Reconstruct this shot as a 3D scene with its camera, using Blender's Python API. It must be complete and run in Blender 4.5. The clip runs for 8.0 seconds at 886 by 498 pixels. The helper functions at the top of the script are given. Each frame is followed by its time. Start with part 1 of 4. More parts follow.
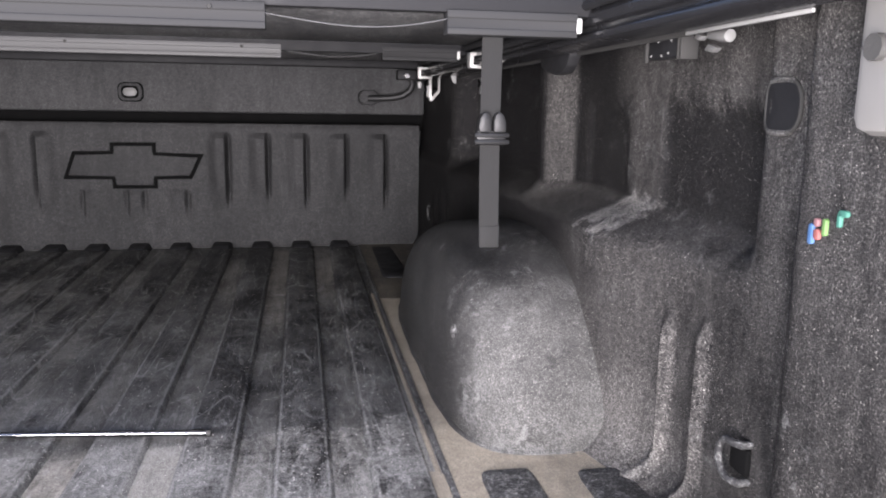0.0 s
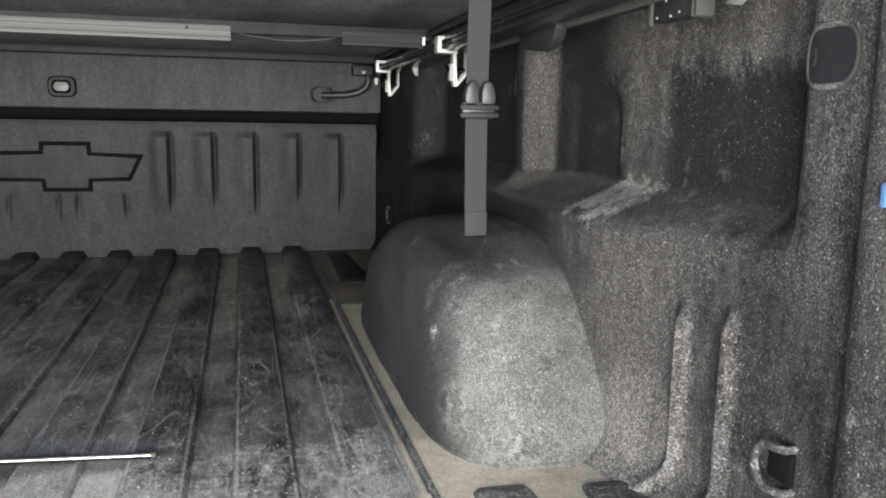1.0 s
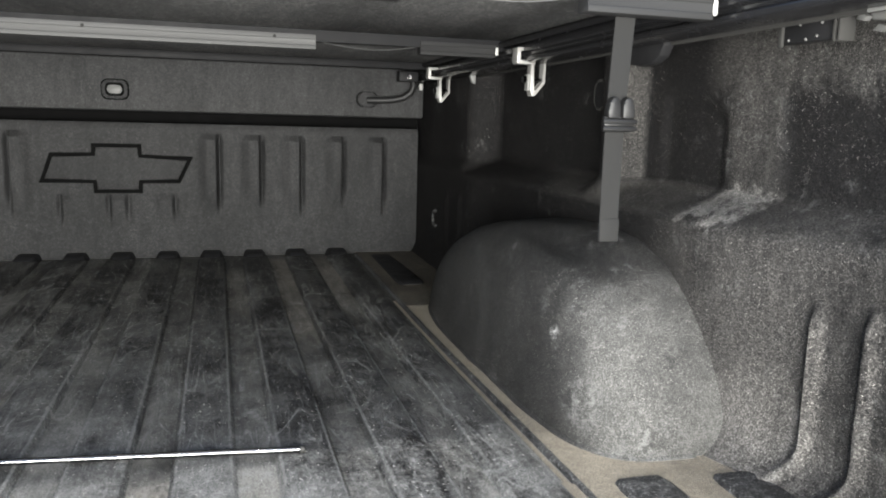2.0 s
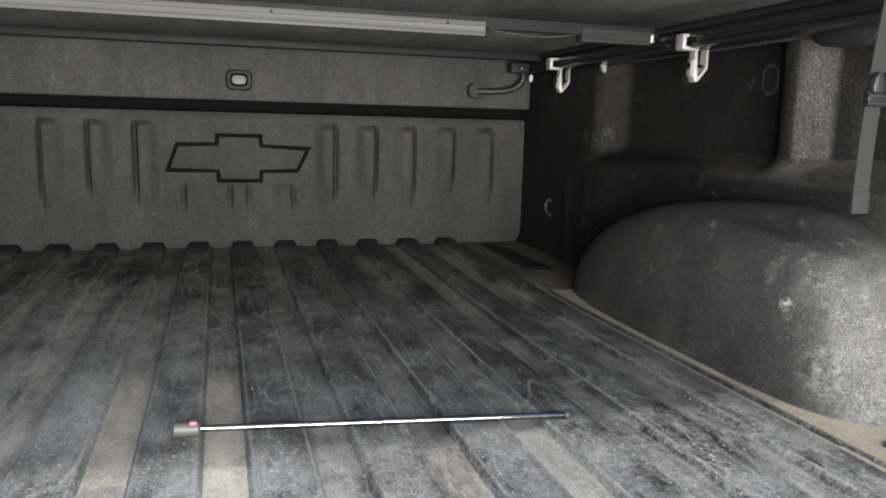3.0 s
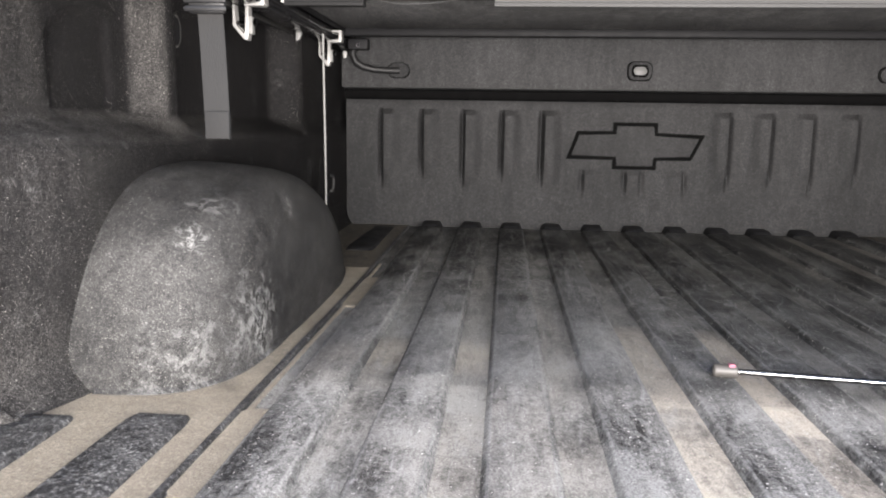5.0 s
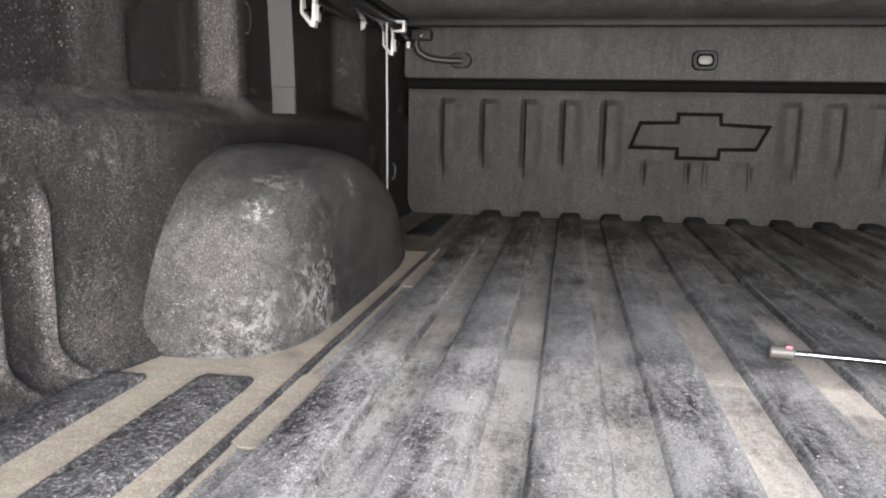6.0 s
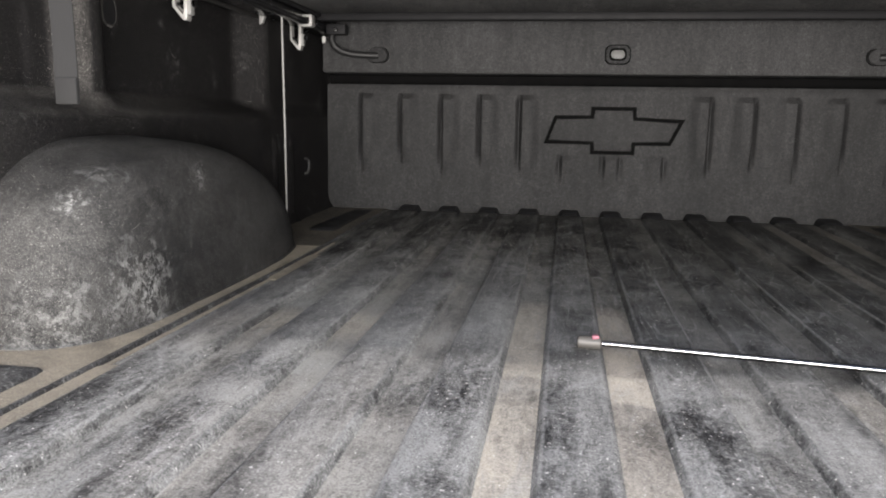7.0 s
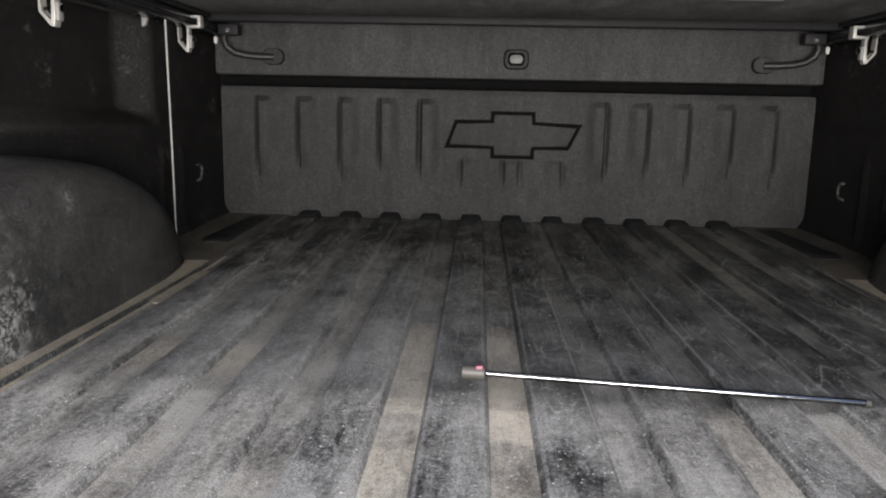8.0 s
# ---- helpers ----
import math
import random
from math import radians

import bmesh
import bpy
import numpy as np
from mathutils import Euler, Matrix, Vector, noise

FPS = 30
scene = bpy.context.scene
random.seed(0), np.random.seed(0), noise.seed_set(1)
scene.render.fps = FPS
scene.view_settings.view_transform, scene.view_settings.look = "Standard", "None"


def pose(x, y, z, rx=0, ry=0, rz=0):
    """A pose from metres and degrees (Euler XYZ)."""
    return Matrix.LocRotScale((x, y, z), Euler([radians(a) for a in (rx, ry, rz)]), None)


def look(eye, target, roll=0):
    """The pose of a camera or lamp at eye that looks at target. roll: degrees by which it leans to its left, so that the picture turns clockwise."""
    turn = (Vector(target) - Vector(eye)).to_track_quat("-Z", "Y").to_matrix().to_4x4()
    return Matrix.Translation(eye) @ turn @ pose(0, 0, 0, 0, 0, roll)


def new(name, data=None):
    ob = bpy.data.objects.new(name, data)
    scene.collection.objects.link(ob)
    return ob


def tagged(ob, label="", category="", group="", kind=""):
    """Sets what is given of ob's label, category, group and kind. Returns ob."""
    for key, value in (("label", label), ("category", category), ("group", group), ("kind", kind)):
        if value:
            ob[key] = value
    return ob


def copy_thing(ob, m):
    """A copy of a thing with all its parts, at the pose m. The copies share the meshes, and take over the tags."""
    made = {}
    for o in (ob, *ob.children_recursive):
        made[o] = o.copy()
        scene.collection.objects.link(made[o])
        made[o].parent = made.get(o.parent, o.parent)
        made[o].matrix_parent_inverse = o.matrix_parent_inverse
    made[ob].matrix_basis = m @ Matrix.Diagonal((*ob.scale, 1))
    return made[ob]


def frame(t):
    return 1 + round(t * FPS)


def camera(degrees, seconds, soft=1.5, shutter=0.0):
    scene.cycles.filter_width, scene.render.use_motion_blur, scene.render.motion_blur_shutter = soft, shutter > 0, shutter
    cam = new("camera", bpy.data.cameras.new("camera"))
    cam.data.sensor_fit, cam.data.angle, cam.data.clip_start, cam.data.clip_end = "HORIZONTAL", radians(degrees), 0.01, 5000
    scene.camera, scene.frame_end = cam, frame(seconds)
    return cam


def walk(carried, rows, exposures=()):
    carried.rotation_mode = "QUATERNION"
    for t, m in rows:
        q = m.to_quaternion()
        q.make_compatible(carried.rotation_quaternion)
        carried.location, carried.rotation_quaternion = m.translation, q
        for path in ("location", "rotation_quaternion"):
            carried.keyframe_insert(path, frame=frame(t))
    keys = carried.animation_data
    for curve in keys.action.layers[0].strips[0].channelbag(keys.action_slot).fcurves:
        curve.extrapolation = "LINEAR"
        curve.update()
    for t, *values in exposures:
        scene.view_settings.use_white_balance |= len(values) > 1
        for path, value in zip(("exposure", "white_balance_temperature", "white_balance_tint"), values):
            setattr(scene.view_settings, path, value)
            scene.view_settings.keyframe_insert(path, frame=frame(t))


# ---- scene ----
cam = camera(60.1, 8.0, soft=2.0)
PATH = [
    (0, (0.470, 0.025, 0.432), (0.829, 1.959, 0.07), 0.9),
    (0.5, (0.474, 0.106, 0.402), (0.898, 2.033, 0.073), 0.9),
    (1, (0.451, 0.136, 0.383), (0.949, 2.046, 0.061), 0.9),
    (1.2, (0.442, 0.137, 0.385), (0.959, 2.042, 0.065), 1.0),
    (2.3, (0.161, 0.142, 0.392), (0.723, 2.035, 0.075), 1.5),
    (2.5, (0.099, 0.164, 0.37), (0.659, 2.058, 0.057), 1.4),
    (3, (-0.050, 0.192, 0.353), (0.505, 2.087, 0.039), 1.4),
    (3.5, (-0.185, 0.203, 0.35), (0.269, 2.125, 0.036), 1.4),
    (4, (-0.306, 0.185, 0.332), (-0.060, 2.145, 0.021), 1.2),
    (4.5, (-0.344, 0.152, 0.318), (-0.335, 2.127, 0.003), 1.0),
    (5, (-0.360, 0.127, 0.302), (-0.516, 2.096, -0.012), 0.9),
    (5.2, (-0.361, 0.118, 0.294), (-0.569, 2.082, -0.019), 0.9),
    (6.3, (-0.333, 0.102, 0.279), (-0.664, 2.047, -0.047), 1.0),
    (6.5, (-0.280, 0.106, 0.281), (-0.618, 2.05, -0.046), 0.9),
    (7, (-0.130, 0.136, 0.276), (-0.432, 2.085, -0.053), 1.0),
    (7.5, (-0.068, 0.152, 0.286), (-0.234, 2.115, -0.056), 1.1),
    (8, (-0.092, 0.171, 0.323), (-0.178, 2.137, -0.034), 1.2),
]
EXPOSE = [(0.0, 2.5, 6250, 19), (0.4, 2.45, 6450, 10), (1.2, 2.58, 6450, 8), (2.5, 2.44, 6400, 7), (4.0, 2.6, 6650, 12), (5.0, 2.78, 6550, 14), (6.5, 2.52, 6550, 13), (7.5, 2.10, 6600, 12), (8.0, 2.05, 6600, 12)]
walk(cam, [(t, look(eye, target, roll)) for t, eye, target, roll in PATH], EXPOSE)

# ---- light ----
world = bpy.data.worlds.new("world")
scene.world = world
world.use_nodes = True
sky = world.node_tree.nodes.new("ShaderNodeTexSky")
sky.sky_type, sky.sun_disc = "NISHITA", False
sky.sun_elevation, sky.sun_rotation = radians(72), radians(190)
world.node_tree.nodes["Background"].inputs["Strength"].default_value = 0.05
world.node_tree.links.new(sky.outputs[0], world.node_tree.nodes["Background"].inputs["Color"])
sun = new("sun", bpy.data.lights.new("sun", "SUN"))
sun.data.energy, sun.data.angle, sun.data.color = 0.24, radians(2), (1.0, 0.985, 0.96)
sun.matrix_world = look((0.25, -0.8, 4.1), (0, 0, 0))
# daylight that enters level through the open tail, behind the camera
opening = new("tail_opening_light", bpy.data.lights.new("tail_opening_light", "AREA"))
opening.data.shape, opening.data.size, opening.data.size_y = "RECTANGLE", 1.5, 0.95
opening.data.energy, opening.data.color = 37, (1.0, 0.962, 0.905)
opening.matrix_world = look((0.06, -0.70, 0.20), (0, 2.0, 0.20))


# ---- materials ----
class Mat:
    """A node material whose textures are laid out in metres."""

    def __init__(self, name):
        self.m = bpy.data.materials.new(name)
        self.m.use_nodes = True
        self.t = self.m.node_tree
        self.b = self.t.nodes["Principled BSDF"]
        self.pos = self.t.nodes.new("ShaderNodeNewGeometry").outputs["Position"]

    def n(self, kind, **sockets):
        node = self.t.nodes.new("ShaderNode" + kind)
        for key, value in sockets.items():
            self.set(node.inputs[key.replace("_", " ")], value)
        return node

    def set(self, socket, value):
        if hasattr(value, "links"):
            self.t.links.new(value, socket)
        elif isinstance(value, tuple) and len(value) == 3 and socket.type == "RGBA":
            socket.default_value = (*value, 1)
        else:
            socket.default_value = value

    def stretch(self, v, offset=(0, 0, 0)):
        node = self.n("Mapping", Vector=self.pos, Scale=v, Location=offset)
        return node.outputs[0]

    def noise(self, scale, detail=3.0, rough=0.55, vector=None):
        return self.n("TexNoise", Vector=vector or self.pos, Scale=scale, Detail=detail, Roughness=rough).outputs["Fac"]

    def ramp(self, value, lo, hi, a=0.0, b=1.0):
        return self.n("MapRange", Value=value, **{"From_Min": lo, "From_Max": hi, "To_Min": a, "To_Max": b}).outputs[0]

    def math(self, op, a, b=0.0, c=0.0):
        node = self.t.nodes.new("ShaderNodeMath")
        node.operation = op
        for i, v in enumerate((a, b, c)):
            self.set(node.inputs[i], v)
        return node.outputs[0]

    def mix(self, fac, a, b):
        node = self.t.nodes.new("ShaderNodeMix")
        node.data_type = "RGBA"
        self.set(node.inputs[0], fac), self.set(node.inputs[6], a), self.set(node.inputs[7], b)
        return node.outputs[2]

    def pepper(self, colour, grain, lo, hi):
        """Deepens the pits and lifts the tops of a pebbled coating."""
        node = self.t.nodes.new("ShaderNodeVectorMath")
        node.operation = "SCALE"
        self.set(node.inputs[0], colour), self.set(node.inputs["Scale"], self.ramp(grain, 0.36, 0.64, lo, hi))
        return node.outputs[0]

    def done(self, colour, rough=0.7, height=None, strength=0.4, distance=0.002, metal=0.0, gloss=0.4):
        self.set(self.b.inputs["Base Color"], colour), self.set(self.b.inputs["Roughness"], rough)
        self.set(self.b.inputs["Metallic"], metal), self.set(self.b.inputs["Specular IOR Level"], gloss)
        if height is not None:
            bump = self.n("Bump", Height=height, Strength=strength, Distance=distance)
            self.t.links.new(bump.outputs[0], self.b.inputs["Normal"])
        return self.m


def liner(name, base, dust, level=0.3, gain=1.0, specks=0.5, streak=(1, 1, 1), grains=0.5, scale=300.0, dust_mask=None, scuffs=0.0, marks=(), gloss=0.3, coarse=1.6, rough_grain=0.22, dots=0.05, chip=440.0, spread=0.42, fleck=0.65):
    """Sprayed bed liner: black pebbled coating, pale grains of dust caught in it, larger pale chips. A given mask may
    scale the dust, also for painted light.
    """
    m = Mat(name)
    patch = m.noise(6.0, 5.0, 0.62, m.stretch(streak))
    mid = m.noise(42.0, 5.0, 0.72, m.stretch(streak))
    clump = m.noise(150.0, 4.0, 0.8)
    grain = m.noise(scale, 3.0, 0.75)
    fine = m.noise(scale * 1.9, 1.0, 0.5)
    tex = m.math("MULTIPLY_ADD", patch, 1.1, m.math("MULTIPLY_ADD", mid, 1.1, m.math("MULTIPLY", clump, coarse)))
    dusty = m.math("MAXIMUM", m.math("MULTIPLY_ADD", m.math("SUBTRACT", tex, 1.1 + coarse / 2), gain(m) if callable(gain) else gain, level), 0.0)
    free = dusty
    if dust_mask:
        lying = dust_mask(m, mid)
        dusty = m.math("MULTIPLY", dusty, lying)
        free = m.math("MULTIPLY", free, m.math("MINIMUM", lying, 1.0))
    # dust lies between the grains, so it breaks up into points
    broken = m.math("MINIMUM", m.math("MULTIPLY", dusty, m.ramp(grain, 0.32, 0.66, 0.3, 1.65)), 1.0)
    points = m.math("MULTIPLY", m.ramp(grain, 0.59, 0.66), m.math("MULTIPLY_ADD", dusty, grains, m.math("MULTIPLY_ADD", free, 0.35, dots * grains)))
    col = m.mix(broken, base, dust)
    col = m.mix(points, col, tuple(min(0.5, c * 1.5) for c in dust))
    chips = m.ramp(m.noise(chip, 3.0, 0.7), fleck, fleck + 0.04, 0.0, specks)
    chips = m.math("MULTIPLY", chips, m.ramp(m.noise(14.0, 4.0, 0.65), spread, spread + 0.2))
    col = m.mix(chips, col, (0.50, 0.48, 0.45))
    if scuffs:
        rub = m.math("MULTIPLY", m.ramp(m.noise(48.0, 8.0, 0.85), 0.53, 0.60), m.ramp(m.noise(7.5, 4.0, 0.65, m.stretch((1, 1, 1), (3, 1, 2))), 0.54, 0.66))
        col = m.mix(m.math("MULTIPLY", rub, scuffs), col, (0.34, 0.34, 0.335))
    for x, y, z, reach, strength in marks:
        away = m.n("VectorMath", Vector=m.pos)
        away.operation = "DISTANCE"
        away.inputs[1].default_value = (x, y, z)
        near = m.ramp(m.math("MULTIPLY_ADD", mid, 2.2 * reach, away.outputs["Value"]), 2.0 * reach, 1.1 * reach)
        flake = m.ramp(m.noise(60.0, 8.0, 0.85, m.stretch((1, 1, 1), (x, 0, 0))), 0.48, 0.56)
        if strength < 0:
            col = m.mix(m.math("MULTIPLY", near, -strength), col, base)
        else:
            col = m.mix(m.math("MULTIPLY", m.math("MULTIPLY", near, flake), strength), col, (0.42, 0.42, 0.41))
    col = m.pepper(col, grain, 1 - rough_grain, 1 + rough_grain)
    high = m.math("ADD", m.math("MULTIPLY", fine, 0.5), m.math("ADD", grain, clump))
    return m.done(col, m.ramp(dusty, 0, 1, 0.6, 0.9), high, 0.7, 0.002, gloss=gloss)


def lit_from_tail(m, mid):
    """Dust with light from the tail painted in: paler up to a slanting line over the arch."""
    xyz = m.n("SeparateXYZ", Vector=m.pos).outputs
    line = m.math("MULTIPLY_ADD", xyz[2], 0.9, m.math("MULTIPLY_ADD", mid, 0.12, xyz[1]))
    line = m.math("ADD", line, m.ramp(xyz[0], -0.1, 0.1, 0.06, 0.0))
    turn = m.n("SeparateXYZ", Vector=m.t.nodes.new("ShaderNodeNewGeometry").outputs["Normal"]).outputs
    # faces turned to the tail are painted paler, as lit
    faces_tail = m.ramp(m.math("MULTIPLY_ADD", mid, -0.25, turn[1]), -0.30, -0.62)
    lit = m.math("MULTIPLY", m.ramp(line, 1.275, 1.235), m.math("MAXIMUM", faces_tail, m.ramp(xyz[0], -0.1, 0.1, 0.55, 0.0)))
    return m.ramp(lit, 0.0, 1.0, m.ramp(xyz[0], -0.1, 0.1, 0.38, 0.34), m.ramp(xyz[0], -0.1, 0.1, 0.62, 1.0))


def uneven(m):
    """The west arch is more unevenly dusted than the east one."""
    return m.ramp(m.n("SeparateXYZ", Vector=m.pos).outputs[0], -0.1, 0.1, 1.15, 0.7)


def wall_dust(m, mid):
    """Dust on the sides: paler on faces turned to the tail or upwards and on a stretch of ledge, darker inside the
    pockets.
    """
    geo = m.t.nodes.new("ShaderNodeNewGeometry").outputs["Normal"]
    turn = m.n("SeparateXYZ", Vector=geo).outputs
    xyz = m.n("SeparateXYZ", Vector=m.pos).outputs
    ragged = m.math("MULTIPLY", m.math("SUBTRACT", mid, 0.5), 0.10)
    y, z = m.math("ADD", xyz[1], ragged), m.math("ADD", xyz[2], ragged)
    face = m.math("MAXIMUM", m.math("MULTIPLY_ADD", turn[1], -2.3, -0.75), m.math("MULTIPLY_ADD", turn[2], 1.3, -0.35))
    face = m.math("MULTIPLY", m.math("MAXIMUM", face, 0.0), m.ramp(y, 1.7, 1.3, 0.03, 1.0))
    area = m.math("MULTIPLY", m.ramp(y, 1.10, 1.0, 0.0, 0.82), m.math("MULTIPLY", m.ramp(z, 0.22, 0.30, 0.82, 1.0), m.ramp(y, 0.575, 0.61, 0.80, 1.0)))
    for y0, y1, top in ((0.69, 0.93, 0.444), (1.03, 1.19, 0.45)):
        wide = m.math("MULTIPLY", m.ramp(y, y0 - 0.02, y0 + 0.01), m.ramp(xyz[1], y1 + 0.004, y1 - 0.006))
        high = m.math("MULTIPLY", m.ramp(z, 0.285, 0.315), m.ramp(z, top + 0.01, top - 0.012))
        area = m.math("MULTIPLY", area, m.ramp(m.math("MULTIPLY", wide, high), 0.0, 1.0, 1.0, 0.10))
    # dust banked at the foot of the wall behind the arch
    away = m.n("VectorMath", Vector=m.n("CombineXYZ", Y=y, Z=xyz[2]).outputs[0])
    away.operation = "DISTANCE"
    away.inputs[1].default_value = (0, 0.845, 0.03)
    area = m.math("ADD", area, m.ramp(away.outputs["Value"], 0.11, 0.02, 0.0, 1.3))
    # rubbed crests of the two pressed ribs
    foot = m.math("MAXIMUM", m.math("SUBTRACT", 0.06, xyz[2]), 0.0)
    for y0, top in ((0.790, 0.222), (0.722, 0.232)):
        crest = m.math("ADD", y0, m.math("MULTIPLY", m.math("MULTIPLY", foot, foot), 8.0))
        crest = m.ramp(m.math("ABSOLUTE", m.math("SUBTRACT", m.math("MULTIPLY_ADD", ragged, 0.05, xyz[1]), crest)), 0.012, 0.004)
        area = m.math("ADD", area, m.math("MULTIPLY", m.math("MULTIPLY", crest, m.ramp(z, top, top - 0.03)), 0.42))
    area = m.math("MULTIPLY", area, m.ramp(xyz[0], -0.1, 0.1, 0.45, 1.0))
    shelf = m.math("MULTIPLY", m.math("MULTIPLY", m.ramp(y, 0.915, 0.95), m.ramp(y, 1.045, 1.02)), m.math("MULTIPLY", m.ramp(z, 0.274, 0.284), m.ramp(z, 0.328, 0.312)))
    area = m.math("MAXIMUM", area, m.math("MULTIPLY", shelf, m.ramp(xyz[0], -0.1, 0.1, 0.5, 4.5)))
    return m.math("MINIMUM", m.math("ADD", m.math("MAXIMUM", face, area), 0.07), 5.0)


def plain(name, colour, rough=0.5, metal=0.0, grain=300.0, strength=0.15, vary=0.25, streak=(1, 1, 1), gloss=0.5):
    m = Mat(name)
    wear = m.noise(30.0, 4.0, 0.6, m.stretch(streak))
    dark = tuple(c * (1 - vary) for c in colour)
    light = tuple(min(1.0, c * (1 + vary)) for c in colour)
    fine = m.noise(grain, 2.0, 0.5, m.stretch(streak))
    return m.done(m.mix(wear, dark, light), m.ramp(wear, 0.2, 0.8, rough * 0.8, min(1, rough * 1.2)), fine, strength, 0.001, metal, gloss)


PITCH, SHIFT, RISE = 0.1147, 0.006, 0.0095
# dust lying in the valleys: strip, near end, far end, amount, share of tan
STAINS = [
    (-3, 0.2, 1.285, 0.72, 0.85), (-1, 0.2, 1.275, 0.60, 0.95), (-3, 0.98, 1.285, 0.25, 0.9), (-1, 0.98, 1.275, 0.25, 0.9),
    (-9, 1.04, 1.18, 0.48, 1.0), (-9, 0.78, 0.93, 0.26, 0.3), (-7, 1.04, 1.18, 0.42, 1.0), (-7, 1.20, 1.74, 0.16, 0.7), (-7, 0.2, 0.90, 0.33, 0.7), (-5, 0.98, 1.40, 0.20, 0.9), (-5, 0.2, 0.84, 0.34, 0.6),
    (7, 1.50, 2.28, 0.24, 0.9), (9, 1.78, 2.30, 0.21, 0.9), (5, 1.72, 2.15, 0.10, 0.8), (3, 0.70, 0.965, 0.48, 0.4), (3, 1.02, 1.20, 0.16, 0.4), (5, 0.60, 0.97, 0.20, 0.7),
]
# and on the rib tops
SMEARS = [(2, 0.2, 0.955, 0.42, 0.15), (-6, 0.55, 0.95, 0.34, 0.5), (-8, 0.40, 0.86, 0.22, 0.5), (-10, 0.98, 1.14, 0.28, 0.8)]
# the palest bands of it
CREAM = [(-1, 0.883, 0.966, 0.80), (-3, 0.2, 0.862, 0.55), (-3, 0.948, 0.972, 0.50), (-3, 0.905, 0.922, 0.25), (-9, 1.05, 1.17, 0.50), (-7, 1.06, 1.17, 0.42), (3, 0.72, 0.955, 0.30)]


def floor_material(name, base, pale, lift, stains, scuffed):
    """Floor coating: grit and scuffs along the bed, more dust towards the tail, the cover's shadow edge painted in,
    worn rib shoulders, tan dust lying in stretches of the valleys.
    """
    m = Mat(name)
    xyz = m.n("SeparateXYZ", Vector=m.pos).outputs
    x, y = xyz[0], xyz[1]
    across = m.math("SUBTRACT", x, SHIFT)
    scuff = m.noise(70.0, 7.0, 0.78, m.stretch((1.0, 0.12, 1.0)))
    cloud = m.noise(5.0, 5.0, 0.65, m.stretch((1.0, 0.7, 1.0)))
    blot = m.noise(22.0, 8.0, 0.78, m.stretch((1.0, 0.24, 1.0), (4, 2, 0)))
    grain = m.noise(430.0, 3.0, 0.75)
    grit = m.noise(120.0, 7.0, 0.85)
    strip = m.math("FLOOR", m.math("MULTIPLY_ADD", across, 2 / PITCH, 0.5))
    toss = m.n("TexWhiteNoise", Vector=m.n("CombineXYZ", X=strip, Y=7.3).outputs[0]).outputs["Value"]
    # each strip has its own shade, which drifts along the bed
    along = m.n("CombineXYZ", X=m.math("MULTIPLY", strip, 7.37), Y=m.math("MULTIPLY", y, 7.0), Z=m.math("MULTIPLY", x, 5.0)).outputs[0]
    cell = m.ramp(m.n("TexNoise", Vector=along, Scale=1.0, Detail=4.0, Roughness=0.65).outputs["Fac"], 0.34, 0.66, -0.5, 0.5)
    # the cover's shadow edge painted into the dust: paler up to a ragged line
    ragged = m.math("MULTIPLY", m.math("SUBTRACT", blot, 0.5), 0.02)
    line = m.math("ADD", m.math("ADD", y, ragged), m.math("MULTIPLY_ADD", toss, 0.03, m.ramp(x, 0.1, 0.65, -0.012, -0.085)))
    tail = m.ramp(line, 0.975, 0.962)
    west = m.ramp(m.math("MULTIPLY_ADD", cloud, 0.5, x), 0.42, -0.05)
    fade = m.ramp(m.math("MULTIPLY_ADD", cloud, 0.8, y), 2.80, 1.40)
    load = m.math("MULTIPLY_ADD", fade, m.math("MULTIPLY_ADD", west, 0.04, 0.185), m.math("MULTIPLY", tail, m.ramp(west, 0.0, 1.0, 0.19, 0.07)))
    load = m.math("MULTIPLY_ADD", m.math("MULTIPLY", west, m.math("MULTIPLY", m.ramp(y, 1.95, 1.30), m.ramp(y, 0.75, 1.05, 0.55, 1.0))), 0.36, load)
    load = m.math("ADD", load, m.math("MULTIPLY_ADD", toss, 0.08, m.math("MULTIPLY_ADD", m.math("MULTIPLY", cell, m.math("MULTIPLY_ADD", west, 0.35, m.ramp(fade, 0.0, 1.0, 0.4, 1.0))), 0.32, lift)))
    tex = m.math("MULTIPLY_ADD", grit, 2.6, m.math("MULTIPLY_ADD", scuff, 1.3, m.math("MULTIPLY_ADD", blot, 2.5, m.math("MULTIPLY", cloud, 1.1))))
    # smudges with a firm edge, where dust was wiped or wetted
    for scale, size, shift in ((9.0, 0.26, 2), (19.0, 0.20, 8)):
        smudge = m.noise(scale, 6.0, 0.70, m.stretch((1.0, 0.45, 1.0), (shift, 1, 0)))
        tex = m.math("MULTIPLY_ADD", m.ramp(smudge, 0.48, 0.535, -0.5, 0.5), size, tex)
    swing = m.math("MULTIPLY", m.math("SUBTRACT", tex, 3.75), m.math("MULTIPLY_ADD", tail, 0.40, m.math("MULTIPLY_ADD", west, 0.20, 0.38)))
    dusty = m.math("SMOOTH_MAX", m.math("MULTIPLY_ADD", swing, 0.95, load), 0.0, 0.12)
    pits = m.ramp(grain, 0.34, 0.64, 0.62, 1.38)
    col = m.mix(m.math("MINIMUM", m.math("MULTIPLY", dusty, pits), 1.0), base, pale)
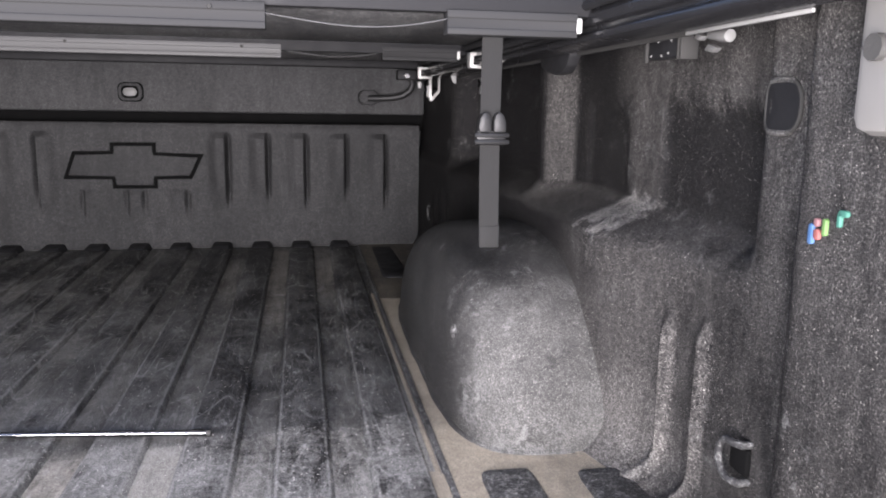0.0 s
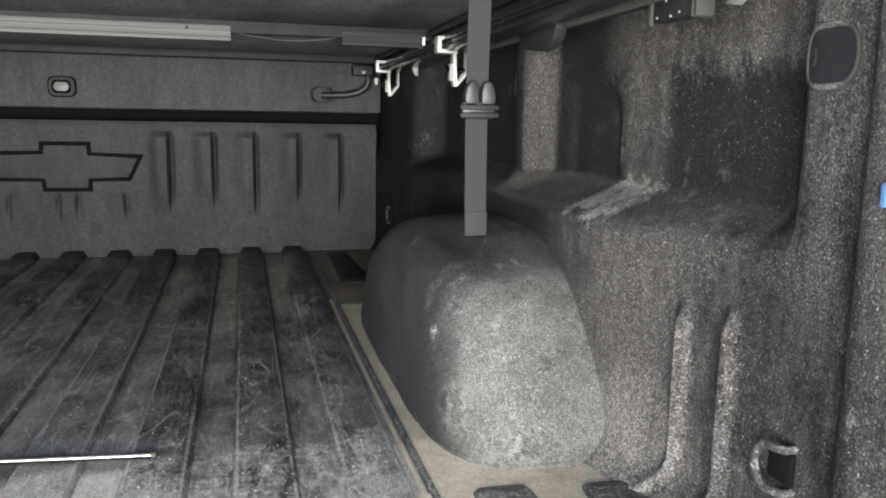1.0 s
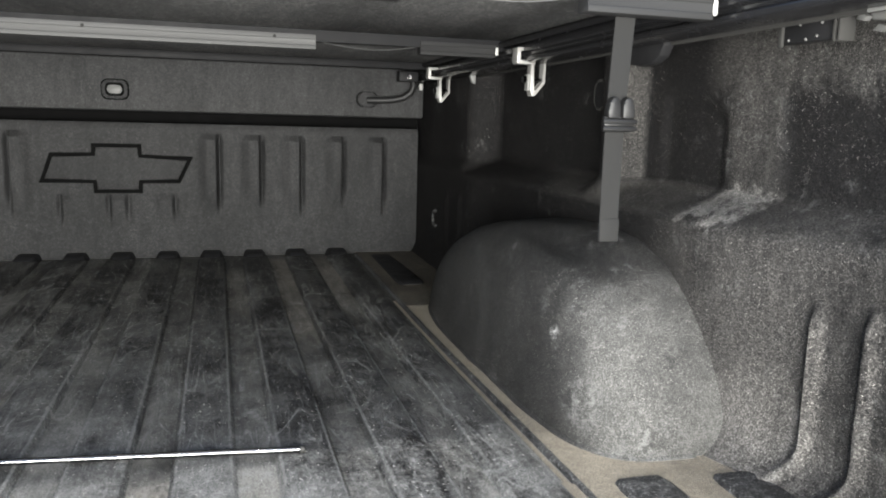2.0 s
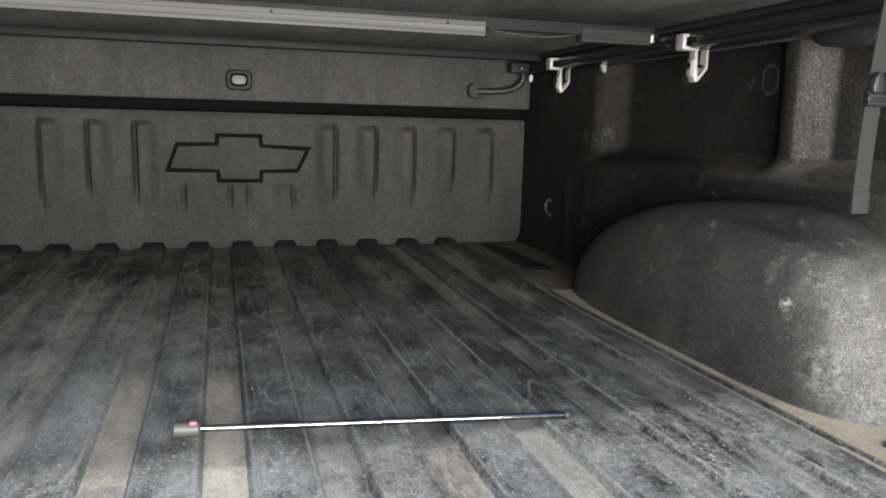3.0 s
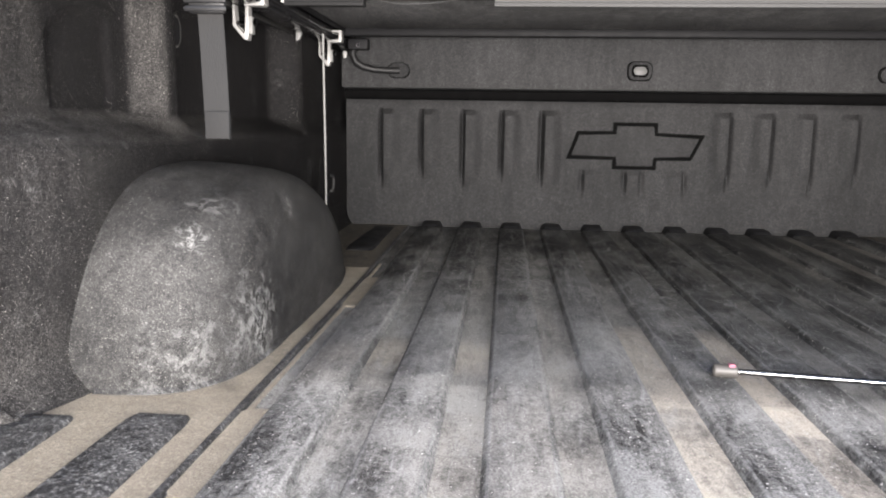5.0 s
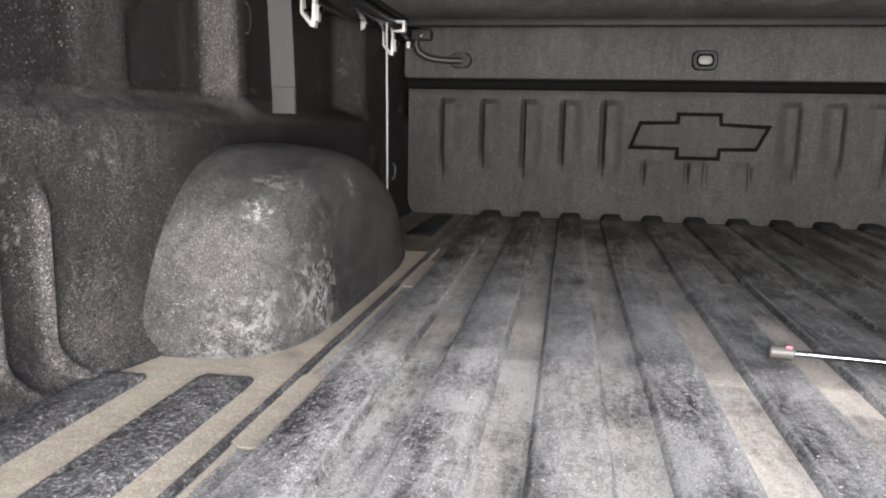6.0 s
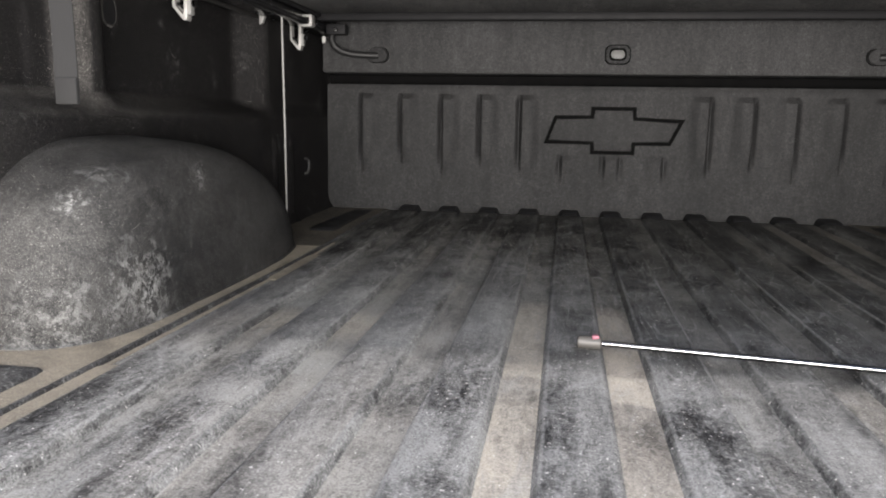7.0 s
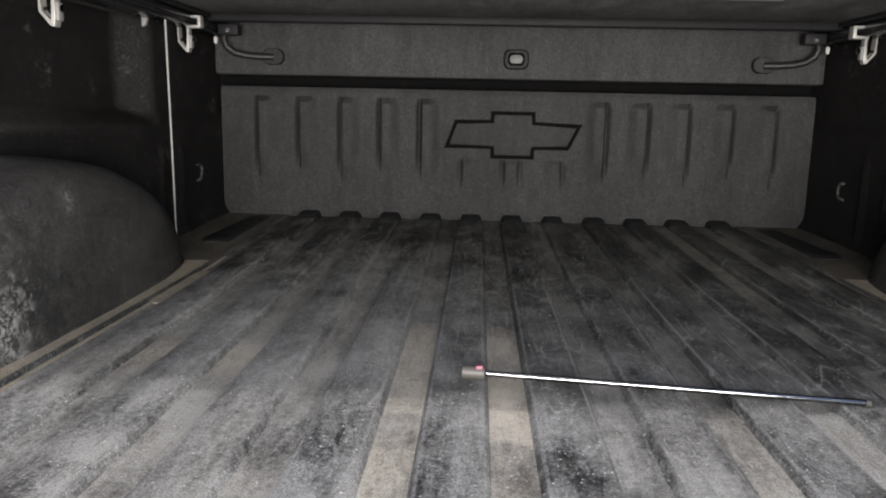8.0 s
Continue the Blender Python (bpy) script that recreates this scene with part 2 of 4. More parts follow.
    if stains:
        wide = m.math("ADD", y, m.math("MULTIPLY", m.math("SUBTRACT", blot, 0.5), 0.06))
        lies = m.math("MULTIPLY", m.ramp(tex, 3.2, 4.2, 0.35, 1.2), m.ramp(grain, 0.30, 0.62, 0.60, 1.1))
        total, warm = 0.0, 0.0
        for k, near, far, amount, tan in stains:
            on = m.math("COMPARE", strip, float(k), 0.2)
            end = 0.006 if k in (-3, -1) and far < 1.0 else 0.035
            length = m.math("MULTIPLY", m.ramp(wide, far + end, far - end), m.ramp(wide, near - end * 2, near + end * 2))
            here = m.math("MULTIPLY", m.math("MULTIPLY", on, length), amount)
            total, warm = m.math("ADD", here, total), m.math("MULTIPLY_ADD", here, tan, warm)
        kind = m.math("DIVIDE", warm, m.math("MAXIMUM", total, 0.001))
        col = m.mix(m.math("MINIMUM", m.math("MULTIPLY", total, lies), 0.95), col, m.mix(kind, pale, (0.365, 0.325, 0.27)))
        for k, near, far, amount in CREAM if stains is STAINS else ():
            soft = 0.006 if k in (-3, -1) else 0.03
            length = m.math("MULTIPLY", m.ramp(wide, far + soft, far - soft), m.ramp(wide, near - soft, near + soft))
            here = m.math("MULTIPLY", m.math("MULTIPLY", m.math("COMPARE", strip, float(k), 0.2), length), m.math("MULTIPLY", lies, amount))
            col = m.mix(m.math("MINIMUM", here, 0.95), col, (0.50, 0.455, 0.38))
    # worn shoulders of the ribs
    saw = m.math("ABSOLUTE", m.math("SUBTRACT", m.math("FRACT", m.math("MULTIPLY_ADD", across, 1 / PITCH, 20.5)), 0.5))
    shoulder = m.ramp(m.math("ABSOLUTE", m.math("SUBTRACT", saw, 0.258)), 0.022, 0.008)
    worn = m.math("MULTIPLY", shoulder, m.ramp(m.noise(34.0, 6.0, 0.8, m.stretch((1.0, 0.10, 1.0), (1, 5, 0))), 0.38, 0.54, 0.0, 0.62))
    worn = m.math("MULTIPLY", worn, m.math("MULTIPLY", m.ramp(grit, 0.38, 0.58, 0.25, 1.0), m.ramp(m.math("MULTIPLY_ADD", cloud, 0.6, y), 2.35, 1.7, 0.15, 1.0)))
    col = m.mix(worn, col, (0.27, 0.268, 0.26))
    # thin crooked scratches, some across the ribs, most along them
    for scale, shift, thin in ((7.0, 0, 0.4), (11.0, 6, 0.4), (16.0, 21, 0.2), (22.0, 33, 0.10), (31.0, 57, 0.06), (37.0, 71, 0.05)):
        path = m.noise(scale, 1.0, 0.45, m.stretch((1.0, thin, 1.0), (shift, shift, 0)))
        hair = m.ramp(m.math("ABSOLUTE", m.math("SUBTRACT", path, 0.5)), 0.010, 0.003)
        hair = m.math("MULTIPLY", hair, m.ramp(m.noise(8.0, 4.0, 0.7, m.stretch((1, 1, 1), (shift, 3, 1))), 0.49, 0.61, 0.0, 0.40))
        col = m.mix(m.math("MULTIPLY", hair, m.ramp(grit, 0.40, 0.56, 0.2, 1.0)), col, (0.34, 0.34, 0.33))
    # chalky rubbed spots
    rub = m.math("MULTIPLY", m.ramp(m.noise(75.0, 9.0, 0.9, m.stretch((1.0, 0.5, 1.0))), 0.54, 0.62), m.ramp(m.noise(10.0, 5.0, 0.7, m.stretch((1, 0.6, 1), (9, 1, 2))), 0.53, 0.66))
    col = m.mix(m.math("MULTIPLY", m.math("MULTIPLY", rub, scuffed), m.ramp(fade, 0.0, 1.0, 0.25, 1.0)), col, (0.36, 0.36, 0.35))
    points = m.math("MULTIPLY", m.ramp(grain, 0.60, 0.70), m.math("MULTIPLY_ADD", dusty, 0.5, 0.06))
    col = m.mix(points, col, (0.38, 0.38, 0.37))
    chips = m.ramp(m.noise(230.0, 2.0, 0.55), 0.69, 0.71, 0.0, 0.85)
    col = m.mix(chips, col, (0.62, 0.60, 0.56))
    col = m.pepper(col, grain, 0.84, 1.16)
    return m.done(col, m.ramp(dusty, 0, 1, 0.6, 0.9), m.math("ADD", grain, grit), 0.6, 0.0018, gloss=0.25)


FLOOR_LOW = floor_material("floor_coating", (0.0190, 0.0187, 0.0184), (0.272, 0.268, 0.250), 0.11, STAINS, 0.8)
FLOOR_TOP = floor_material("rib_coating", (0.0135, 0.0133, 0.0135), (0.262, 0.261, 0.250), 0.0, SMEARS, 0.95)
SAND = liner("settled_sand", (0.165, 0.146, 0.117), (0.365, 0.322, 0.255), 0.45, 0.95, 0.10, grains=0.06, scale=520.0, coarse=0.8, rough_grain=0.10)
# darker copy of the sand, with the front corner's shade in its colour
SHADESAND = liner("shaded_sand", (0.022, 0.021, 0.019), (0.20, 0.175, 0.14), 0.30, 0.8, 0.12, grains=0.12, scale=420.0)
PAD = liner("pad_coating", (0.019, 0.019, 0.020), (0.22, 0.22, 0.215), 0.16, 0.9, 0.5)
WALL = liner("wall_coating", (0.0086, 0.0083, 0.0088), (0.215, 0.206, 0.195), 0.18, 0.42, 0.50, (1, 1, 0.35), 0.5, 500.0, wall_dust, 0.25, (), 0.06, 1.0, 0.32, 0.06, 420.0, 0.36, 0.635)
ARCH = liner("arch_coating", (0.0135, 0.0135, 0.0140), (0.150, 0.148, 0.142), 0.40, uneven, 0.40, (1, 1, 1), 0.55, 640.0, lit_from_tail, 0.30, ((-0.657, 1.10, 0.07, 0.12, -0.75), (-0.664, 1.055, 0.045, 0.095, 0.65), (-0.718, 0.985, 0.171, 0.030, 0.75), (-0.722, 1.05, 0.204, 0.04, 0.45), (-0.675, 1.237, 0.187, 0.03, 0.5), (-0.71, 0.935, 0.035, 0.09, 0.3), (-0.73, 0.90, 0.02, 0.085, 0.15), (-0.685, 1.05, 0.235, 0.03, 0.35), (0.669, 1.02, 0.132, 0.014, 0.9), (0.679, 0.955, 0.06, 0.05, 0.35), (0.74, 0.905, 0.02, 0.06, 0.3)), 0.12, 0.9, 0.15, 0.16, 430.0, 0.30, 0.625)
RIBWEAR = liner("worn_rib_coating", (0.026, 0.0255, 0.025), (0.12, 0.116, 0.11), 0.32, 0.8, 0.4)
FRONT = liner("front_coating", (0.0158, 0.0160, 0.0166), (0.0625, 0.0620, 0.0635), 0.20, 0.8, 0.06, (1, 1, 0.35), 0.7, 380.0)
UPPER = liner("upper_front_coating", (0.020, 0.0203, 0.0208), (0.082, 0.0820, 0.0835), 0.26, 0.8, 0.05, (1, 1, 0.25), 0.7, 380.0)
COVER = liner("cover_underside", (0.035, 0.035, 0.0355), (0.22, 0.218, 0.215), 0.28, 0.9, 0.05, (1, 0.3, 1), 0.8, 220.0)
# near-black painted for shade in gaps and grooves; plain black on the underbody
GAP = plain("shade_and_underbody_black", (0.003, 0.003, 0.0031), 0.9, 0.0, 300.0, 0.1, 0.2, (1, 1, 1), 0.08)
BLACK = plain("black_paint", (0.012, 0.012, 0.013), 0.25, 0.0, 200.0, 0.2, 0.3, (1, 1, 1), 0.45)
BUCKLE = plain("satin_black_plastic", (0.012, 0.012, 0.0125), 0.48, 0.0, 200.0, 0.3, 0.3, (1, 1, 1), 0.35)
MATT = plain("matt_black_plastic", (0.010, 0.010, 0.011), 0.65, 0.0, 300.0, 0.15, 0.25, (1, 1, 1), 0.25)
ALU = plain("brushed_aluminium", (0.078, 0.078, 0.0785), 0.6, 0.0, 260.0, 0.2, 0.15, (0.05, 1, 1), 0.3)
BARGREY = plain("grey_anodised_bar", (0.026, 0.026, 0.0265), 0.7, 0.0, 260.0, 0.15, 0.15, (0.05, 1, 1), 0.12)
LIP = plain("dull_dark_flange", (0.028, 0.0275, 0.0265), 0.8, 0.0, 300.0, 0.2, 0.3, (1, 1, 1), 0.2)
CAST = plain("cast_aluminium_clamp", (0.34, 0.335, 0.325), 0.45, 0.35, 220.0, 0.3, 0.12)
WEB = plain("grey_webbing", (0.0165, 0.0165, 0.0165), 0.85, 0.0, 900.0, 0.5, 0.2, (1, 1, 0.25), 0.2)
STEEL = plain("bright_steel", (0.20, 0.20, 0.204), 0.13, 1.0, 300.0, 0.0, 0.1)
ZINC = plain("coated_ring", (0.034, 0.033, 0.031), 0.8, 0.0, 300.0, 0.4, 0.4)
JAMB = plain("grey_body_paint", (0.17, 0.165, 0.155), 0.75, 0.0, 200.0, 0.05, 0.1)
LATCH = plain("pale_plastic", (0.20, 0.20, 0.195), 0.5, 0.0, 200.0, 0.05, 0.1)
BUTTON = plain("grey_plastic", (0.105, 0.105, 0.103), 0.5, 0.0, 200.0, 0.05, 0.15)
HEADGREY = plain("dull_grey_plastic", (0.062, 0.058, 0.053), 0.5, 0.0, 200.0, 0.1, 0.3)
PINK = plain("pink_tape", (0.22, 0.07, 0.10), 0.5, 0.0, 200.0, 0.05, 0.1)
WHITE = plain("white_plastic", (0.45, 0.45, 0.435), 0.4, 0.0, 200.0, 0.05, 0.05)
GROUND = plain("concrete", (0.5, 0.49, 0.48), 0.9, 0.0, 60.0, 0.4, 0.25)


# ---- mesh helpers ----
def part(name, bm, material, parent=None, label="", sharp=38):
    """Links a bmesh as one mesh object, under a thing or a part."""
    me = bpy.data.meshes.new(name)
    bmesh.ops.recalc_face_normals(bm, faces=bm.faces)
    bm.to_mesh(me)
    bm.free()
    me.materials.append(material)
    me.polygons.foreach_set("use_smooth", [True] * len(me.polygons))
    me.set_sharp_from_angle(angle=radians(sharp))
    ob = new(name, me)
    if parent:
        ob.parent = parent
    if label:
        tagged(ob, label)
    return ob


def thing(name, label, category, at=(0, 0, 0), group="", kind=""):
    ob = new(name)
    ob.empty_display_size = 0.02
    ob.location = at
    return tagged(ob, label, category, group, kind)


def box(x0, x1, y0, y1, z0, z1, bevel=0.003, bm=None, segments=2):
    bm = bm or bmesh.new()
    made = bmesh.ops.create_cube(bm, size=1)["verts"]
    for v in made:
        v.co = Vector(((x0 + x1) / 2 + v.co.x * (x1 - x0), (y0 + y1) / 2 + v.co.y * (y1 - y0), (z0 + z1) / 2 + v.co.z * (z1 - z0)))
    if bevel:
        edges = list({e for v in made for e in v.link_edges})
        bmesh.ops.bevel(bm, geom=edges, offset=bevel, segments=segments, affect="EDGES", profile=0.5)
    return bm


def prism(points, axis, a, b, bevel=0.0, bm=None):
    """A flat outline drawn out along x, y or z from a to b."""
    bm = bm or bmesh.new()

    def place(p, q):
        return {"x": (q, p[0], p[1]), "y": (p[0], q, p[1]), "z": (p[0], p[1], q)}[axis]

    low = [bm.verts.new(place(p, a)) for p in points]
    high = [bm.verts.new(place(p, b)) for p in points]
    faces = [bm.faces.new(low), bm.faces.new(high)]
    for i in range(len(points)):
        j = (i + 1) % len(points)
        faces.append(bm.faces.new((low[i], low[j], high[j], high[i])))
    if bevel:
        bmesh.ops.bevel(bm, geom=list({e for f in faces for e in f.edges}), offset=bevel, segments=2, affect="EDGES", profile=0.5)
    return bm


def tube(points, radius, sides=10, bm=None, closed=False):
    """A round bar through the points; its section is carried along without twisting."""
    bm = bm or bmesh.new()
    pts = [Vector(p) for p in points]
    n = len(pts)
    rings, q, last = [], None, None
    for i, p in enumerate(pts):
        if closed:
            d = pts[(i + 1) % n] - pts[i - 1]
        else:
            d = pts[min(i + 1, n - 1)] - pts[max(i - 1, 0)]
        d.normalize()
        q = d.to_track_quat("Z", "Y") if q is None else last.rotation_difference(d) @ q
        last = d
        r = radius[i] if isinstance(radius, (list, tuple)) else radius
        rings.append([bm.verts.new(p + q @ Vector((r * math.cos(k * math.tau / sides), r * math.sin(k * math.tau / sides), 0))) for k in range(sides)])
    for i in range(n - (0 if closed else 1)):
        a, b = rings[i], rings[(i + 1) % n]
        for k in range(sides):
            bm.faces.new((a[k], a[(k + 1) % sides], b[(k + 1) % sides], b[k]))
    if not closed:
        bm.faces.new(rings[0])
        bm.faces.new(rings[-1])
    return bm


def sheet(us, vs, at, bm=None):
    """A grid of faces; at(u, v) gives the place."""
    bm = bm or bmesh.new()
    grid = [[bm.verts.new(at(u, v)) for v in vs] for u in us]
    for i in range(len(us) - 1):
        for j in range(len(vs) - 1):
            bm.faces.new((grid[i][j], grid[i + 1][j], grid[i + 1][j + 1], grid[i][j + 1]))
    return bm, grid


def step(a, b, x):
    t = min(1.0, max(0.0, (x - a) / (b - a)))
    return t * t * (3 - 2 * t)


def oval(cx, cz, w, h, r, n=6):
    """An upright rounded rectangle, as points."""
    out = []
    for sx, sz, start in ((1, 1, 0), (-1, 1, 90), (-1, -1, 180), (1, -1, 270)):
        for k in range(n + 1):
            a = radians(start + 90 * k / n)
            out.append((cx + sx * (w / 2 - r) + r * math.cos(a), cz + sz * (h / 2 - r) + r * math.sin(a)))
    return out


# ---- setting: ground, floor ----
TAIL, HEAD = 0.30, 2.45
ground = part("ground", box(-60, 60, -60, 60, -1.1, -0.78, 0), GROUND)
tagged(ground, "grey concrete ground outside the truck bed", "ground", kind="structure")

def lie(y):
    """Height of the floor between the ribs: it climbs a little towards the front."""
    return 0.015 * step(1.35, 2.36, y)


bm, top = sheet(np.linspace(-0.90, 0.90, 7), np.linspace(TAIL, HEAD, 40), lambda x, y: (x, y, lie(y)))
bottom = [bm.verts.new((x, y, -0.075)) for x, y in ((-0.90, TAIL), (-0.90, HEAD), (0.90, HEAD), (0.90, TAIL))]
bm.faces.new(bottom)
bm.faces.new(list(top[0]) + [bottom[1], bottom[0]])
bm.faces.new(list(top[-1]) + [bottom[2], bottom[3]])
bm.faces.new([row[0] for row in top] + [bottom[3], bottom[0]])
bm.faces.new([row[-1] for row in top] + [bottom[2], bottom[1]])
floor = part("floor", bm, FLOOR_LOW)
tagged(floor, "dusty black coated truck bed floor with long raised ribs", "floor", kind="structure")
under_body = part("underbody", box(-0.86, 0.86, 0.42, HEAD, -0.78, -0.076, 0.01), GAP)
tagged(under_body, "plain black underbody that carries the bed", "underbody", kind="structure")


def rib_mesh(half, length, rise, y_at=None):
    """A long raised rib with sloping sides and a rounded far end; laid on the climbing floor when its start is given."""
    bm = bmesh.new()
    ys = [length * k / 16 for k in range(15)] + [length - 0.06, length - 0.025, length - 0.008, length]
    cut = [1] * 15 + [1, 1, 0.8, 0.25]
    prof = [(-1.0, -0.1), (-0.96, 0.15), (-0.88, 0.8), (-0.80, 1.0), (0.80, 1.0), (0.88, 0.8), (0.96, 0.15), (1.0, -0.1)]
    rings = [[bm.verts.new((half * px * min(1.0, 0.55 + 0.45 * c), y, rise * pz * (c if pz > 0 else 1) + (lie(y_at + y) if y_at is not None else 0))) for px, pz in prof] for y, c in zip(ys, cut)]
    for a, b in zip(rings, rings[1:]):
        for k in range(len(prof) - 1):
            bm.faces.new((a[k], a[k + 1], b[k + 1], b[k]))
    bm.faces.new(rings[0])
    bm.faces.new(rings[-1])
    return bm


def cap_mesh(half):
    """The humped end of a rib under the front panel."""
    bm = bmesh.new()
    prof = [(-1.0, 0.0), (-0.92, 0.45), (-0.74, 0.92), (-0.62, 1.0), (0.62, 1.0), (0.74, 0.92), (0.92, 0.45), (1.0, 0.0)]
    rows = [(0.0, 0.75, 0.004), (0.006, 0.90, 0.011), (0.022, 0.98, 0.0165), (0.05, 1.0, 0.0185), (0.10, 1.0, 0.0185)]
    rings = [[bm.verts.new((half * px * w, y, h * pz)) for px, pz in prof] for y, w, h in rows]
    for a, b in zip(rings, rings[1:]):
        for k in range(len(prof) - 1):
            bm.faces.new((a[k], a[k + 1], b[k + 1], b[k]))
    bm.faces.new(rings[0])
    bm.faces.new(rings[-1])
    return bm


def shared(name, me, parent, at, rot=0.0):
    ob = new(name, me)
    ob.parent = parent
    ob.location, ob.rotation_euler = at, (0, 0, rot)
    return ob


first_rib = part("rib", rib_mesh(0.0365, 1.99, RISE, TAIL), FLOOR_TOP, floor)
first_rib.location = (SHIFT - 5 * PITCH, TAIL, 0)
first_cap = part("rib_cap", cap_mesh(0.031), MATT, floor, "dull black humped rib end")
first_cap.location = (SHIFT - 5 * PITCH, 2.262, lie(2.27))
for k in range(-4, 6):
    shared("rib", first_rib.data, floor, (SHIFT + k * PITCH, TAIL, 0))
    shared("rib_cap", first_cap.data, floor, (SHIFT + k * PITCH, 2.262, lie(2.27)))


def laid(bm):
    """Moves a flat mesh up on to the climbing floor."""
    for v in bm.verts:
        v.co.z += lie(v.co.y)
    return bm


def strip_mesh(section, y0, y1):
    """A bar of constant section that follows the floor."""
    bm = bmesh.new()
    rows = [[bm.verts.new((x, y, z + lie(y))) for x, z in section] for y in np.linspace(y0, y1, 24)]
    for a, b in zip(rows, rows[1:]):
        for k in range(len(section)):
            j = (k + 1) % len(section)
            bm.faces.new((a[k], a[j], b[j], b[k]))
    bm.faces.new(rows[0])
    bm.faces.new(rows[-1])
    return bm


for s in (-1, 1):
    tan_bed = [(s * 0.636, -0.02), (s * 0.636, 0.003), (s * 0.90, 0.003), (s * 0.90, -0.02)]
    part("side_channel", strip_mesh(tan_bed, TAIL, 1.70), SAND, floor, "sand filled channel beside the wheel arch")
    # same channel carried on forward, its shade painted in
    part("front_channel", strip_mesh(tan_bed, 1.702, HEAD), SHADESAND, floor, "sand channel painted darker for the shade of the front corner")
    part("edge_strip", strip_mesh([(s * 0.630, -0.001), (s * 0.631, 0.0055), (s * 0.6345, 0.0062), (s * 0.638, 0.005), (s * 0.6395, -0.001)], TAIL, 2.3), PAD, floor)
    part("edge_dust", strip_mesh([(s * 0.6215, -0.001), (s * 0.6225, 0.0016), (s * 0.6265, 0.0022), (s * 0.630, -0.001)], TAIL, 1.75), SAND, floor, "thin line of sand along the edge strip")
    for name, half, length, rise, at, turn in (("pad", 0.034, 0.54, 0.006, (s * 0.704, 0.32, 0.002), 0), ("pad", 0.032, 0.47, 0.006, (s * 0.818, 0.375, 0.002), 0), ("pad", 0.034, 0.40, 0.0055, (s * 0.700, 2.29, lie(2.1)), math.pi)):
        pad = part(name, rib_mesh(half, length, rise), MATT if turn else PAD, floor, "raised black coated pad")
        pad.location, pad.rotation_euler = at, (0, 0, turn)
    for x, y, w, l in ((0.6135, 1.49, 0.034, 0.24), (0.612, 0.79, 0.046, 0.20)) if s < 0 else ((0.612, 0.76, 0.046, 0.22),):
        patch = prism(oval(s * x, y, w, l, min(w, l) * 0.49), "z", -0.004, 0.0022)
        part("sand_drift", laid(patch), SAND, floor, "flat drift of tan sand")

# ---- setting: side walls ----
# outward bulge of the upper wall, from the tail forward
WAVE_Y = [0.3, 0.655, 0.70, 1.20, 1.228, 1.282, 1.31, 1.35, 1.885, 1.925, 2.5]
WAVE_X = [0.0, 0.0, 0.038, 0.040, 0.036, -0.006, -0.006, 0.030, 0.030, -0.036, -0.036]


def wall_x(y, z):
    """Distance of the inner side wall from the middle of the bed."""
    x = 0.878
    up = step(0.272, 0.318, z)
    x -= (1 - up) * (0.042 * step(0.74, 0.98, y) + 0.014 * step(1.7, 1.85, y))
    soft = sum(np.interp(y + d, WAVE_Y, WAVE_X) for d in (-0.006, 0, 0.006)) / 3
    # two shallow pockets either side of a post
    for y0, y1, top in ((0.695, 0.932, 0.446), (1.035, 1.195, 0.452)):
        round_top = top - 0.03 * step(y0 + 0.10, y0, y) ** 2 if y < y0 + 0.10 else top
        soft += 0.006 * step(y0, y0 + 0.014, y) * step(y1, y1 - 0.014, y) * step(round_top, round_top - 0.014, z) if y0 < y < y1 else 0
    x += up * soft
    for y0 in (1.92, 2.03):
        x -= 0.008 * math.exp(-(((y - y0) / 0.01) ** 2)) * (1 - step(0.2, 0.24, z))
    # two pressed ribs near the tail, swept forward at the foot
    for y0, top in ((0.792, 0.222), (0.724, 0.232)):
        mid = y0 + 8 * max(0.0, 0.06 - z) ** 2
        if abs(y - mid) < 0.04:
            x -= 0.012 * math.exp(-(((y - mid) / 0.0072) ** 2)) * step(top, top - 0.035, z)
    x -= 0.022 * step(0.59, 0.565, y) if y < 0.59 else 0
    x -= 0.035 * max(0.0, 1 - z / 0.05) ** 2
    return x


